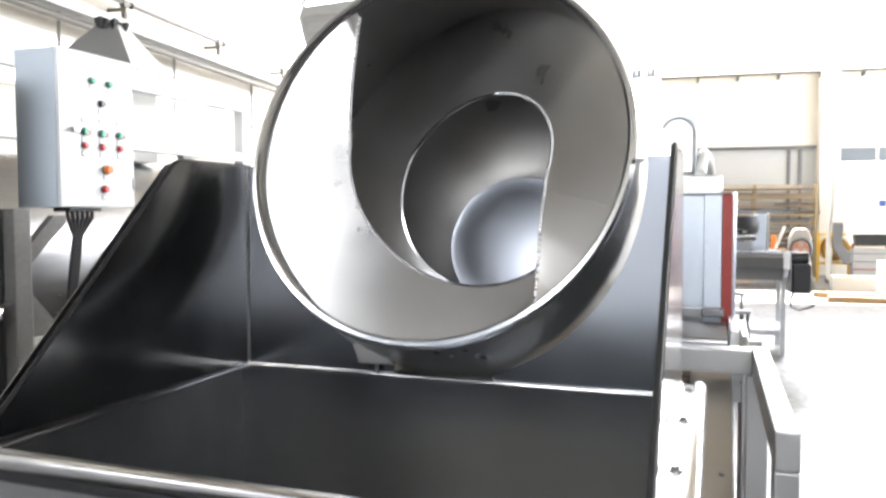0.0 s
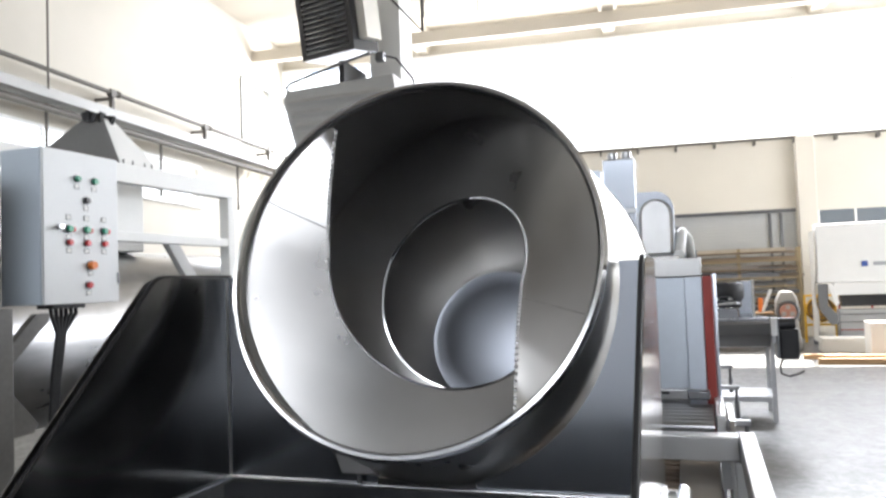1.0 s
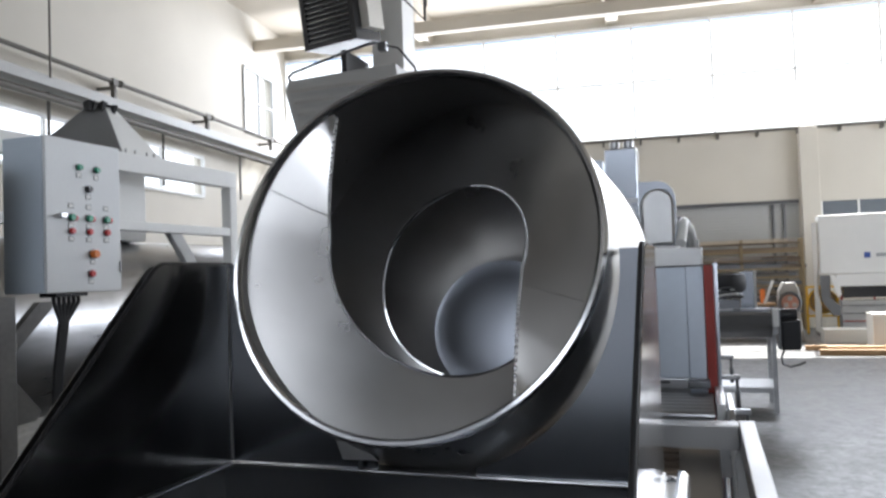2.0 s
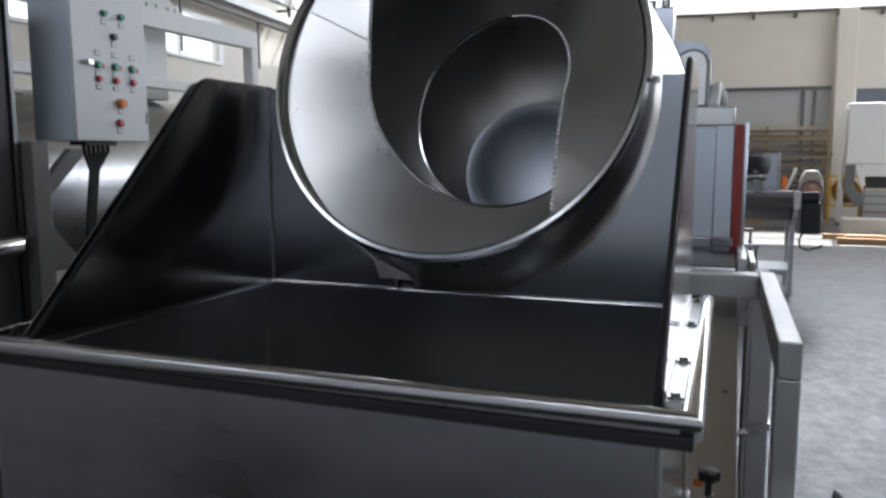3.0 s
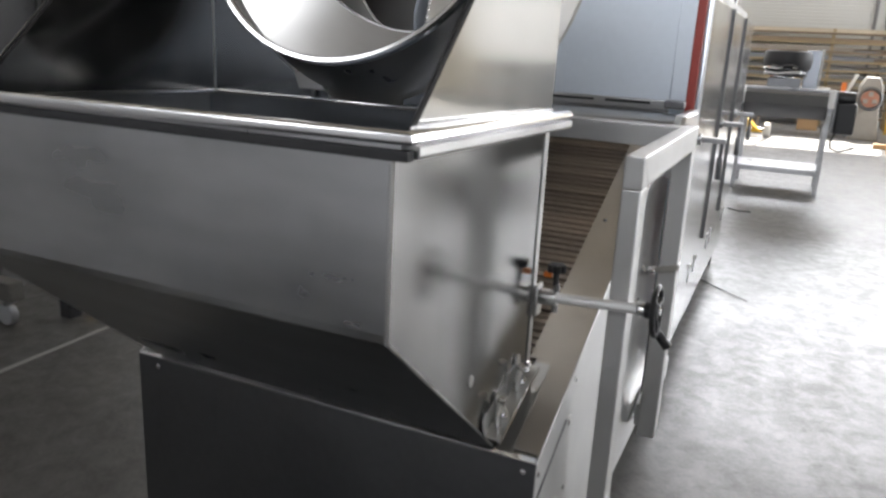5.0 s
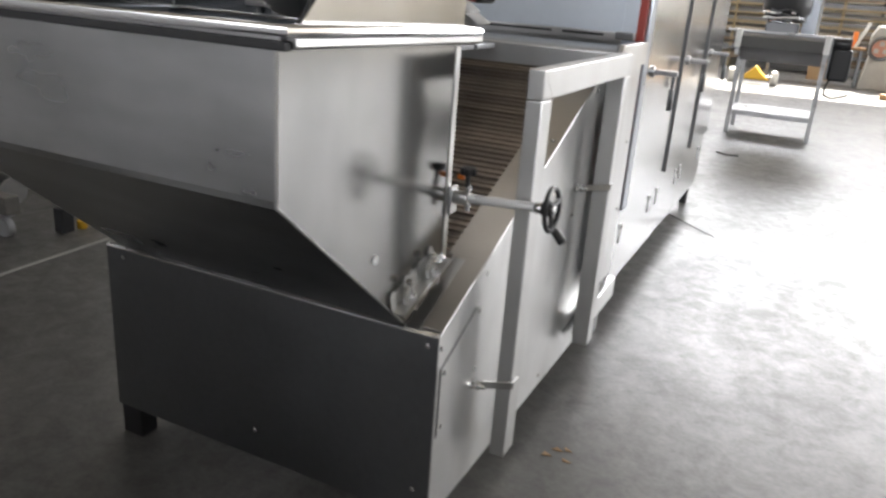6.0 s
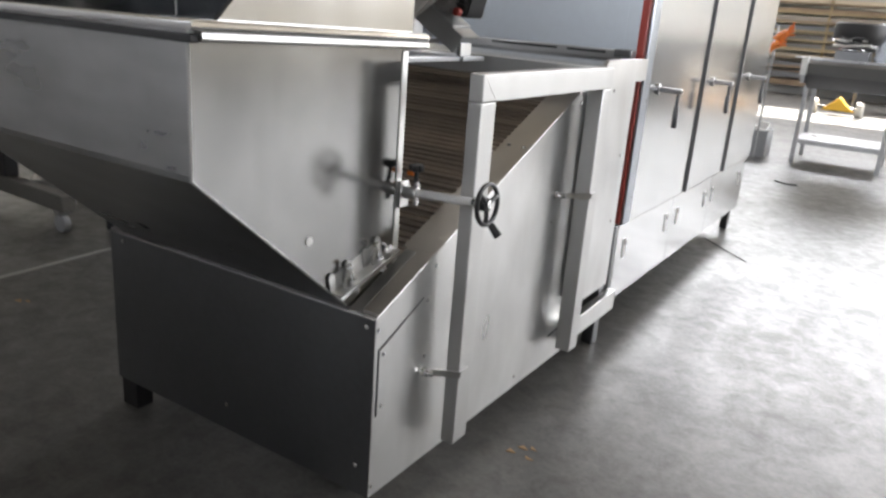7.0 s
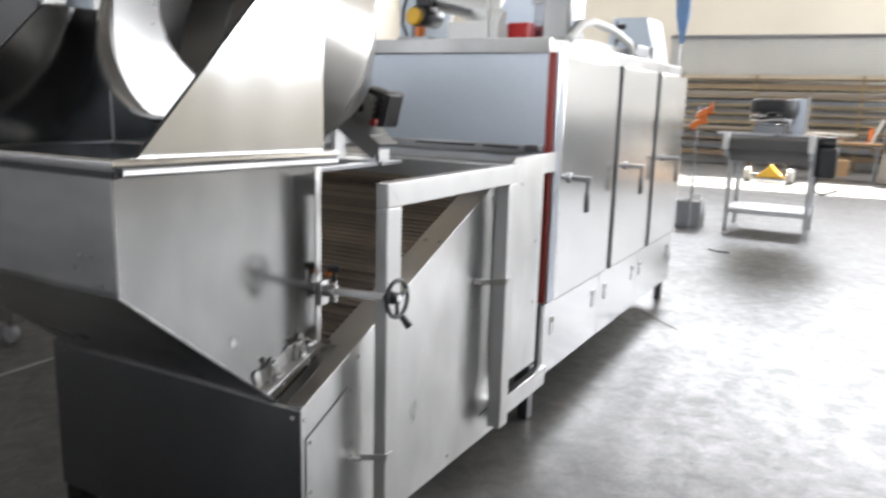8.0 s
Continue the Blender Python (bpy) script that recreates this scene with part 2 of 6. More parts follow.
def prism(bm, poly, axis, a0, a1, bev=0.0):
    """A plate: the outline poly lies in the two other axes, and runs from a0 to a1 along axis."""
    t = bmesh.new()

    def at(a, p):
        return {"x": (a, p[0], p[1]), "y": (p[0], a, p[1]), "z": (p[0], p[1], a)}[axis]
    va = [t.verts.new(at(a0, p)) for p in poly]
    vb = [t.verts.new(at(a1, p)) for p in poly]
    t.faces.new(va)
    t.faces.new(vb[::-1])
    k = len(poly)
    for i in range(k):
        t.faces.new((va[i], vb[i], vb[(i + 1) % k], va[(i + 1) % k]))
    bmesh.ops.recalc_face_normals(t, faces=t.faces)
    if bev:
        bmesh.ops.bevel(t, geom=t.edges[:], offset=bev, segments=1, affect="EDGES")
    join(bm, t)
    return bm


def sweep(bm, pts, r, seg=10, closed=False):
    t = bmesh.new()
    P = [Vector(p) for p in pts]
    rings = []
    side = None
    for i, p in enumerate(P):
        if closed:
            d = P[(i + 1) % len(P)] - P[i - 1]
        else:
            d = P[min(i + 1, len(P) - 1)] - P[max(i - 1, 0)]
        d.normalize()
        if side is None:
            side = d.orthogonal().normalized()
        side = (side - d * side.dot(d)).normalized()
        up = d.cross(side)
        rings.append([t.verts.new(p + r * (math.cos(a) * side + math.sin(a) * up)) for a in [2 * math.pi * k / seg for k in range(seg)]])
    count = len(rings)
    for i in range(count if closed else count - 1):
        a, b = rings[i], rings[(i + 1) % count]
        for k in range(seg):
            t.faces.new((a[k], a[(k + 1) % seg], b[(k + 1) % seg], b[k]))
    if not closed:
        t.faces.new(rings[0][::-1])
        t.faces.new(rings[-1])
    bmesh.ops.recalc_face_normals(t, faces=t.faces)
    join(bm, t)
    return bm


def lathe(bm, profile, m, seg=96, a0=0.0, a1=360.0):
    """Turns a profile of (radius, height) about the local z axis of m."""
    t = bmesh.new()
    full = abs(a1 - a0) >= 360
    n = seg if full else seg + 1
    rings = []
    for i in range(n):
        a = radians(a0 + (a1 - a0) * i / seg)
        rings.append([t.verts.new((r * math.cos(a), r * math.sin(a), z)) for r, z in profile])
    for i in range(seg):
        A, B = rings[i], rings[(i + 1) % n]
        for k in range(len(profile) - 1):
            t.faces.new((A[k], B[k], B[k + 1], A[k + 1]))
    bmesh.ops.remove_doubles(t, verts=t.verts, dist=1e-5)
    bmesh.ops.recalc_face_normals(t, faces=t.faces)
    join(bm, t, m)
    return bm


def thing(name, at, label, category, group="", kind=""):
    ob = new(name)
    ob.empty_display_size = 0.05
    ob.location = at
    return tagged(ob, label, category, group, kind)


def finish(name, bm, mat, smooth=35):
    # broad flat faces beside narrow rounded edges stay flat
    bm.faces.index_update()
    broad = [all(f.calc_area() > 3 * g.calc_area() for e in f.edges for g in e.link_faces if g is not f) for f in bm.faces]
    me = bpy.data.meshes.new(name)
    bm.to_mesh(me)
    bm.free()
    me.materials.append(mat)
    if smooth:
        me.set_sharp_from_angle(angle=radians(smooth))
        me.polygons.foreach_set("use_smooth", [not flat for flat in broad])
    return me


def origin_of(ob):
    p = Vector((0, 0, 0))
    while ob is not None:
        p += ob.matrix_parent_inverse.translation + ob.location if ob.parent else ob.location
        ob = ob.parent
    return p


def part(name, bm, mat, parent, label="", smooth=35):
    ob = new(name, finish(name, bm, mat, smooth))
    ob.parent = parent
    ob.matrix_parent_inverse = Matrix.Translation(-origin_of(parent))
    return tagged(ob, label)


def single(name, bm, mat, label="", category="", group="", kind="", smooth=35):
    return tagged(new(name, finish(name, bm, mat, smooth)), label, category, group, kind)


def B():
    return bmesh.new()


def bolt(p, axis, parent, r=0.008, h=0.007, mat=None, name="bolt"):
    p = Vector(p)
    d = {"x": Vector((1, 0, 0)), "y": Vector((0, 1, 0)), "z": Vector((0, 0, 1)), "-y": Vector((0, -1, 0))}[axis]
    bm = B()
    cyl(bm, p - d * 0.001, p + d * h * 0.35, r * 1.5, 12)
    cyl(bm, p + d * h * 0.3, p + d * h, r, 6, bev=0.001)
    return part(name, bm, mat or CHROME, parent)


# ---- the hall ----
# unseen floor behind the camera, blackened so the hopper front reflects dark
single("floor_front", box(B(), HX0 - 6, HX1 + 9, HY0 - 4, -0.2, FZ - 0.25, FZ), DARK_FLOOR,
       "unseen front floor, blackened to darken the hopper reflections", "floor", kind="structure")
single("floor", box(B(), HX0 - 6, HX1 + 9, -0.199, HY1 + 6, FZ - 0.25, FZ), CONCRETE,
       "worn grey concrete floor with glossy patches", "floor", kind="structure")
single("ceiling", box(B(), HX0 - 0.4, HX1 + 0.4, 3.0, HY1 + 0.4, HZ, HZ + 0.25), CEIL, "cream plastered hall ceiling", "ceiling", kind="structure")
# unseen front ceiling, darkened to dim the bay and the drum's reflections
single("ceiling_front", box(B(), HX0 - 0.4, HX1 + 0.4, HY0 - 0.4, 2.999, HZ, HZ + 0.25), DIM_CEIL, "unseen ceiling darkened to dim the front bay", "ceiling", kind="structure")
for xx in (-9.0, -2.6, 3.8, 10.2):
    single("ceiling_beam", prism(B(), [(xx - 0.18, HZ - 0.75), (xx + 0.18, HZ - 0.75), (xx + 0.30, HZ), (xx - 0.30, HZ)], "y", 3.0, HY1), CEIL,
           "cream concrete roof beam under the ceiling", "beam", "roof beams", "structure")
for yy in (10.0, 17.0, 24.0):
    single("ceiling_girder", box(B(), HX0, HX1, yy, yy + 0.35, HZ - 1.15, HZ - 0.76, 0.03), CEIL, "long cream concrete girder under the ceiling", "beam", "roof girders", "structure")
rods = thing("hanging_rods", (0, 20, HZ - 1), "thin dark hanger rods under the roof", "rod", kind="structure")
for k in range(14):
    xx = -9.0 + k * 1.5
    part("rod", cyl(B(), (xx, 20.5, HZ - 1.6), (xx, 20.5, HZ), 0.02, 6), PIPE, rods)

# far wall: plaster up to the glazed band, a wide shuttered opening below
bm = B()
box(bm, HX0, -4.6, HY1, HY1 + 0.3, 0, 6.28)
box(bm, -4.6, 2.93, HY1, HY1 + 0.3, 3.98, 6.28)
box(bm, 2.93, HX1, HY1, HY1 + 0.3, 0, 6.28)
box(bm, HX0, HX1, HY1, HY1 + 0.3, 10.15, HZ)
single("wall_back", bm, CREAM, "cream plastered far wall below a glazed band", "wall", kind="structure")
shutter = thing("roller_shutter", (-0.835, HY1, 0), "grey slatted roller shutter, closed, behind the racks", "shutter", kind="structure")
slat_mesh = finish("shutter_slat", box(B(), -3.765, 3.765, 0.06, 0.10, 0.0, 0.097, 0.004), SLATE)
for k in range(40):
    ob = new("shutter_slat", slat_mesh)
    ob.parent = shutter
    ob.matrix_basis = Matrix.Translation((0, 0, k * 0.1))
bm = B()
box(bm, -4.6, 2.93, HY1 - 0.06, HY1 + 0.02, 3.93, 4.03, 0.01)
box(bm, 2.12, 2.20, HY1 - 0.02, HY1 + 0.05, 0, 3.9, 0.01)
box(bm, 2.45, 2.53, HY1 - 0.02, HY1 + 0.05, 0, 3.9, 0.01)
single("shutter_frame", bm, DARK_STEEL, "dark steel head and guide posts of the shutter", "frame", kind="structure")


def window_band(name, axis, at, a0, a1, z0, z1, step, label, paint=WHITE_PAINT):
    w = thing(name, (at, a0, z0) if axis == "x" else (a0, at, z0), label, "window", kind="structure")

    def bar(nm, p0, p1, q0, q1):
        bm = B()
        if axis == "y":
            box(bm, p0, p1, at - 0.05, at + 0.05, q0, q1, 0.008)
        else:
            box(bm, at - 0.05, at + 0.05, p0, p1, q0, q1, 0.008)
        part(nm, bm, paint, w)
    bar("window_sill", a0, a1, z0, z0 + 0.09)
    bar("window_head", a0, a1, z1 - 0.09, z1)
    bar("transom", a0, a1, (z0 + z1) / 2 - 0.03, (z0 + z1) / 2 + 0.03)
    n = max(1, round((a1 - a0) / step))
    for i in range(n + 1):
        a = a0 + (a1 - a0) * i / n
        bar("mullion", a - 0.035, a + 0.035, z0 + 0.092, (z0 + z1) / 2 - 0.032)
        bar("mullion", a - 0.035, a + 0.035, (z0 + z1) / 2 + 0.032, z1 - 0.092)
    return w


window_band("window_1", "y", HY1 - 0.02, HX0, HX1, 6.28, 10.15, 2.6, "long glazed band, blown out by daylight")
# columns on the far wall
for xx in (-10.5, 2.96, 9.5):
    single("pillar", box(B(), xx, xx + 0.54, HY1 - 0.35, HY1 + 0.01, 0, 6.28, 0.02), CREAM, "cream concrete column on the far wall", "column", "far wall columns", "structure")
bm = B()
box(bm, HX0, HX1, HY1 - 0.30, HY1 - 0.22, 6.22, 6.29)
for k in range(24):
    xx = HX0 + 0.6 + k * 1.2
    box(bm, xx, xx + 0.06, HY1 - 0.28, HY1, 6.10, 6.24)
single("crane_rail", bm, PIPE, "steel rail and pipe on brackets along the far wall", "rail", kind="structure")
bm = B()
box(bm, 3.58, HX1, HY1 - 0.04, HY1 + 0.02, 3.5, 3.93, 0.01)
single("window_2", bm, GLASSY, "dark strip window in the far wall", "window", kind="structure")
bm = B()
for xx in (3.58, 4.64, 5.76, 6.88, 8.0):
    box(bm, xx - 0.03, xx + 0.03, HY1 - 0.07, HY1 - 0.035, 3.5, 3.93)
single("trim", bm, WHITE_PAINT, "white mullions of the strip window", "trim", kind="structure")

# left wall with a low window band and one high window near the corner
bm = B()
box(bm, HX0 - 0.3, HX0, HY0, HY1, 0, 4.5)
box(bm, HX0 - 0.3, HX0, HY0, 8.0, 4.5, 5.3)
box(bm, HX0 - 0.3, HX0, 3.0, 8.0, 5.3, 5.74)
box(bm, HX0 - 0.3, HX0, 20.6, HY1, 4.5, 5.74)
box(bm, HX0 - 0.3, HX0, HY0, 3.0, 5.3, 6.6)
box(bm, HX0 - 0.3, HX0, HY0, -11.1, 6.6, 10.2)
box(bm, HX0 - 0.3, HX0, -3.9, 3.0, 6.6, 10.2)
box(bm, HX0 - 0.3, HX0, 3.0, HY1, 5.74, 6.9)
box(bm, HX0 - 0.3, HX0, 3.0, 23.2, 6.9, 9.15)
box(bm, HX0 - 0.3, HX0, 25.3, HY1, 6.9, 9.15)
box(bm, HX0 - 0.3, HX0, HY0, 3.0, 10.2, HZ)
box(bm, HX0 - 0.3, HX0, 3.0, HY1, 9.15, HZ)
single("wall_left", bm, CREAM, "cream plastered side wall with pipes and windows", "wall", kind="structure")
window_band("window_3", "x", HX0 + 0.02, 8.0, 20.6, 4.5, 5.74, 2.1, "bright window band under the wall pipes")
window_band("window_4", "x", HX0 + 0.02, 23.2, 25.3, 6.9, 9.15, 1.05, "high bright window near the corner", SLATE)
window_band("window_7", "x", HX0 + 0.02, -11.1, -3.9, 6.6, 10.2, 2.4, "tall bright side windows of the hall")
# unseen walls added behind the camera to block light and tone the hopper's reflections
single("wall_partition", box(B(), -4.8, 2.6, -2.9, -2.7, FZ, 3.2), PALE_WALL, "unseen pale wall added for the hopper front to reflect", "wall", kind="structure")
single("wall_partition_dark", box(B(), -9.0, -4.801, -2.9, -2.7, FZ, 3.2), DARK_WALL, "unseen dark wall added to darken the hopper reflections", "wall", kind="structure")
# unseen wing added to shade the left floor and show in the hopper front
single("wall_wing", box(B(), -2.7, -2.5, -1.4, 0.42, FZ, 2.7), PALE_WALL, "unseen pale wall added to shade the floor on its side", "wall", kind="structure")

# right wall, mostly glazed above head height
bm = B()
box(bm, HX1, HX1 + 0.3, HY0, HY1, 0, 3.0)
box(bm, HX1, HX1 + 0.3, HY0, 8.0, 3.0, 7.4)
box(bm, HX1, HX1 + 0.3, 24.0, HY1, 3.0, 7.4)
box(bm, HX1, HX1 + 0.3, HY0, HY1, 7.4, HZ)
single("wall_right", bm, CREAM, "cream plastered side wall with large windows", "wall", kind="structure")
window_band("window_5", "x", HX1 - 0.02, 8.0, 24.0, 3.0, 7.4, 2.6, "large bright side windows of the hall")
bm = B()
box(bm, HX0, HX1, HY0 - 0.3, HY0, 0, 6.7)
box(bm, HX0, HX1, HY0 - 0.3, HY0, 10.1, HZ)
box(bm, HX0, -8.1, HY0 - 0.3, HY0, 6.7, 10.1)
box(bm, 3.1, HX1, HY0 - 0.3, HY0, 6.7, 10.1)
single("wall_front", bm, GREY_WALL, "plain grey wall with a high window band", "wall", kind="structure")
window_band("window_6", "y", HY0 + 0.02, -8.1, 3.1, 6.7, 10.1, 2.4, "high bright window band of the hall")

# white overcast sky outside the windows
for nm, bx in (("backdrop_1", (HX0 - 8, HX1 + 8, HY1 + 7.5, HY1 + 7.6, 4.0, 12.3)), ("backdrop_2", (HX0 - 0.95, HX0 - 0.9, -12.0, HY1 + 0.6, 3.6, 10.6)),
               ("backdrop_4", (-9.5, 4.5, HY0 - 0.95, HY0 - 0.9, 6.0, 11.0)),
               ("backdrop_3", (HX1 + 0.9, HX1 + 0.95, 7.0, HY1 + 0.6, 2.2, 8.2))):
    single(nm, box(B(), *bx), SKY_GLOW, "white overcast sky outside the windows", "sky", kind="structure")

# pipes along the left wall
run = thing("wall_pipes", (HX0, 0, 5.6), "grey pipes and a cable tray on brackets along the wall", "pipe", kind="structure")
part("pipe", cyl(B(), (HX0 + 0.45, HY0, 6.80), (HX0 + 0.45, HY1, 6.80), 0.05), PIPE, run)
part("cable_tray", box(B(), HX0 + 0.25, HX0 + 0.65, HY0, HY1, 6.14, 6.36, 0.01), SLATE, run)
part("pipe", cyl(B(), (HX0 + 0.45, HY0, 5.98), (HX0 + 0.45, HY1, 5.98), 0.08), PIPE, run)
for yy in (8.0, 12.0, 16.06, 20.15, 24.2):
    bm = B()
    box(bm, HX0, HX0 + 0.50, yy - 0.03, yy + 0.03, 6.62, 6.70, 0.01)
    box(bm, HX0 + 0.40, HX0 + 0.50, yy - 0.05, yy + 0.05, 6.37, 6.619, 0.01)
    box(bm, HX0 + 0.38, HX0 + 0.52, yy - 0.09, yy + 0.09, 6.702, 6.87, 0.01)
    part("bracket", bm, PIPE, run)
    part("pipe_flange", cyl(B(), (HX0 + 0.45, yy + 0.22, 6.80), (HX0 + 0.45, yy + 0.28, 6.80), 0.085, 14), PIPE, run)
    part("drop_pipe", cyl(B(), (HX0 + 0.3, yy + 2.15, 4.6), (HX0 + 0.3, yy + 2.15, 6.13), 0.035), PIPE, run)
part("drop_cable", cyl(B(), (HX0 + 0.7, 13.75, 6.3), (HX0 + 0.7, 13.75, HZ - 0.1), 0.022), PIPE, run)

# hidden low wall, added to keep the back windows' light off the left floor
single("wall_divider", box(B(), -4.0, -1.0, 7.7, 7.8, 0, 1.95), GREY_WALL, "unseen low wall added to shade the floor on the left", "wall", kind="structure")

# ---- feed hopper ----
X0, X1 = -0.955, 0.031         # hopper side plates
YF, YB = 1.099, 1.836          # front and back plates
ZK, ZT = 1.001, 1.296          # knee and top
ZB, YS = 0.575, 1.607          # foot of the sloping front
YE = 1.811                     # rear edge of the side plates
hopper = thing("feed_hopper", ((X0 + X1) / 2, 1.6, ZB), "open brushed-steel feed hopper with a sloping front, on the feeder base", "hopper")


def sheet_front(bm):
    # one folded sheet: upright front, then the slope down to the base
    prof = [(YF, ZT), (YF, ZK + 0.012), (YF + 0.006, ZK - 0.004), (YS, ZB), (YS + 0.004, ZB + 0.001), (YF + 0.011, ZK), (YF + 0.004, ZK + 0.014), (YF + 0.004, ZT)]
    prism(bm, prof, "x", X0 + 0.003, X1 - 0.003)


bm = B()
sheet_front(bm)
part("front_plate", bm, STEEL, hopper, "folded front plate with a dull brushed finish")
side = [(YF, ZT - 0.004), (YF, ZK), (YS, ZB)]
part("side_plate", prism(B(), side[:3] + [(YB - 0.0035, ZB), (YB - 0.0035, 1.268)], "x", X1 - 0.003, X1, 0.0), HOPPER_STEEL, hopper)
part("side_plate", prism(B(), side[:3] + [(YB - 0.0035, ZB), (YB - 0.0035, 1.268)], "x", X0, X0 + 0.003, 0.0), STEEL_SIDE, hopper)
part("back_plate", box(B(), X0 + 0.003, X1 - 0.003, YB - 0.003, YB, ZB, 1.281), STEEL_BLUE, hopper)
part("floor_plate", box(B(), X0 + 0.003, X1 - 0.003, YS + 0.006, YB - 0.004, ZB + 0.02, ZB + 0.024), STEEL, hopper)
# folded seam at the front corner, and the rear edge flange of the side
bm = B()
sweep(bm, [(X1 - 0.002, YF + 0.001, ZT - 0.01), (X1 - 0.002, YF + 0.001, ZK), (X1 - 0.002, YS, ZB + 0.005)], 0.004, 8)
part("seam", bm, STEEL_SIDE, hopper)
part("edge_flange", box(B(), X1 + 0.0005, X1 + 0.003, YE - 0.006, YE + 0.020, ZB + 0.06, 1.262, 0.001), STEEL_SIDE, hopper)
# rim: one rounded bead round the front and both sides, mitred at the corners
XR, YR = 0.073, 1.074
RISE = 0.012                   # the rim stands a little higher in front than behind
t = bmesh.new()
loops = []
for corner in range(4):
    ring = []
    for f, z in ((0.50, 1.284), (0.95, 1.2865), (1.03, 1.293), (0.97, 1.300), (0.80, 1.3045), (0.62, 1.3055), (0.50, 1.3045)):
        xl, xr, yf = X0 - 0.038 * f, X1 + (XR - X1) * f, YF - (YF - YR) * f
        ring.append(t.verts.new(((xl, 1.868, z), (xl, yf, z + RISE), (xr, yf, z + RISE + 0.006), (xr, 1.868, z + 0.004))[corner]))
    loops.append(ring)
for A, C in zip(loops, loops[1:]):
    for k in range(7):
        t.faces.new((A[k], A[(k + 1) % 7], C[(k + 1) % 7], C[k]))
t.faces.new(loops[0])
t.faces.new(loops[-1][::-1])
bmesh.ops.recalc_face_normals(t, faces=t.faces)
bm = B()
join(bm, t)
part("rim_bead", bm, CHROME, hopper, "rounded bright rim")
part("rim_shelf", box(B(), X0 - 0.018, X1 + 0.020, YF - 0.0155, YF + 0.010, 1.2842 + RISE, 1.3012 + RISE, 0.001), STEEL, hopper)
# black strip draws the shadow below the rim bead
part("rim_seal", box(B(), X0 - 0.03, XR - 0.008, YR + 0.004, YF - 0.0005, 1.268 + RISE, 1.2838 + RISE, 0.003), RUBBER, hopper, "black strip for the shadow under the rim")
bm = B()
prism(bm, [(X1 + 0.001, 1.268), (XR - 0.008, 1.268), (XR, 1.274), (XR, 1.286), (XR - 0.004, 1.2878), (X1 + 0.001, 1.2878)], "y", YF, 1.868)
for v in bm.verts:
    v.co.z += (RISE + 0.002) * (1.868 - v.co.y) / (1.868 - YF)
part("side_rim", bm, STEEL_SIDE, hopper)
bm = B()
prism(bm, [(X0 - 0.001, 1.264), (X0 - 0.036, 1.264), (X0 - 0.040, 1.275), (X0 - 0.036, 1.2838), (X0 - 0.001, 1.2838)], "y", YF, 1.868)
for v in bm.verts:
    v.co.z += RISE * (1.868 - v.co.y) / (1.868 - YF)
part("side_rim", bm, STEEL_SIDE, hopper)
part("back_rim", box(B(), X0, X1, YB + 0.001, YB + 0.05, 1.264, 1.286, 0.003), STEEL_SIDE, hopper)
bm = B()
cyl(bm, (X1 - 0.001, 1.451, 0.799), (X1 + 0.0025, 1.451, 0.799), 0.012, 16)
part("plug", bm, STEEL_SIDE, hopper, "small round polished plug")

# ---- hood on the hopper ----
hood = thing("drum_hood", ((X0 + X1) / 2, 1.6, 1.287), "steel hood with sloping side plates round the drum mouth", "hood")


def hood_profile(off=0.0):
    pts = [(1.152 + off, 1.298), (1.582 + off * 0.7, 1.726 - off * 0.3)]
    for k in range(1, 6):
        a = radians(135 - 9 * k)
        pts.append((1.6226 + off * 0.5 + 0.057 * math.cos(a), 1.686 - off * 0.5 + 0.057 * math.sin(a)))
    pts += [(1.852, 1.743 - off), (1.852, 1.290)]
    return pts


# left plate gets the darker steel: its shade is put into the colour
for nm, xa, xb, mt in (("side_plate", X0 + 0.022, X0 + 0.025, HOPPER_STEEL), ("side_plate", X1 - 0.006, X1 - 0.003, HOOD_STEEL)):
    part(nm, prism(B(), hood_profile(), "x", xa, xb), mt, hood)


def edge_trim(x):
    bm = B()
    pts = [(x, y, z) for y, z in hood_profile()[:-1]]
    sweep(bm, pts, 0.005, 8)
    return bm


part("edge_trim", edge_trim(X0 + 0.020), RUBBER, hood, "black strip along the plate edge")
part("edge_trim", edge_trim(X1 - 0.009), RUBBER, hood, "black strip along the plate edge")
# outer skin of the left plate gives the edge its depth
part("outer_skin", prism(B(), hood_profile(0.004), "x", X0 - 0.006, X0 - 0.004), STEEL, hood)

DC = Vector((-0.4535, 1.762, 1.767))            # drum mouth centre
DR = 0.398                                     # lip; the shell widens behind it
FLARE = 0.155
DN = Vector((0.0, -math.cos(0.3002), math.sin(0.3002)))
DU = Vector((DN.y, -DN.x, 0)).normalized() * -1
DV = DN.cross(DU)
DM = Matrix(((DU.x, DV.x, DN.x, DC.x), (DU.y, DV.y, DN.y, DC.y), (DU.z, DV.z, DN.z, DC.z), (0, 0, 0, 1)))


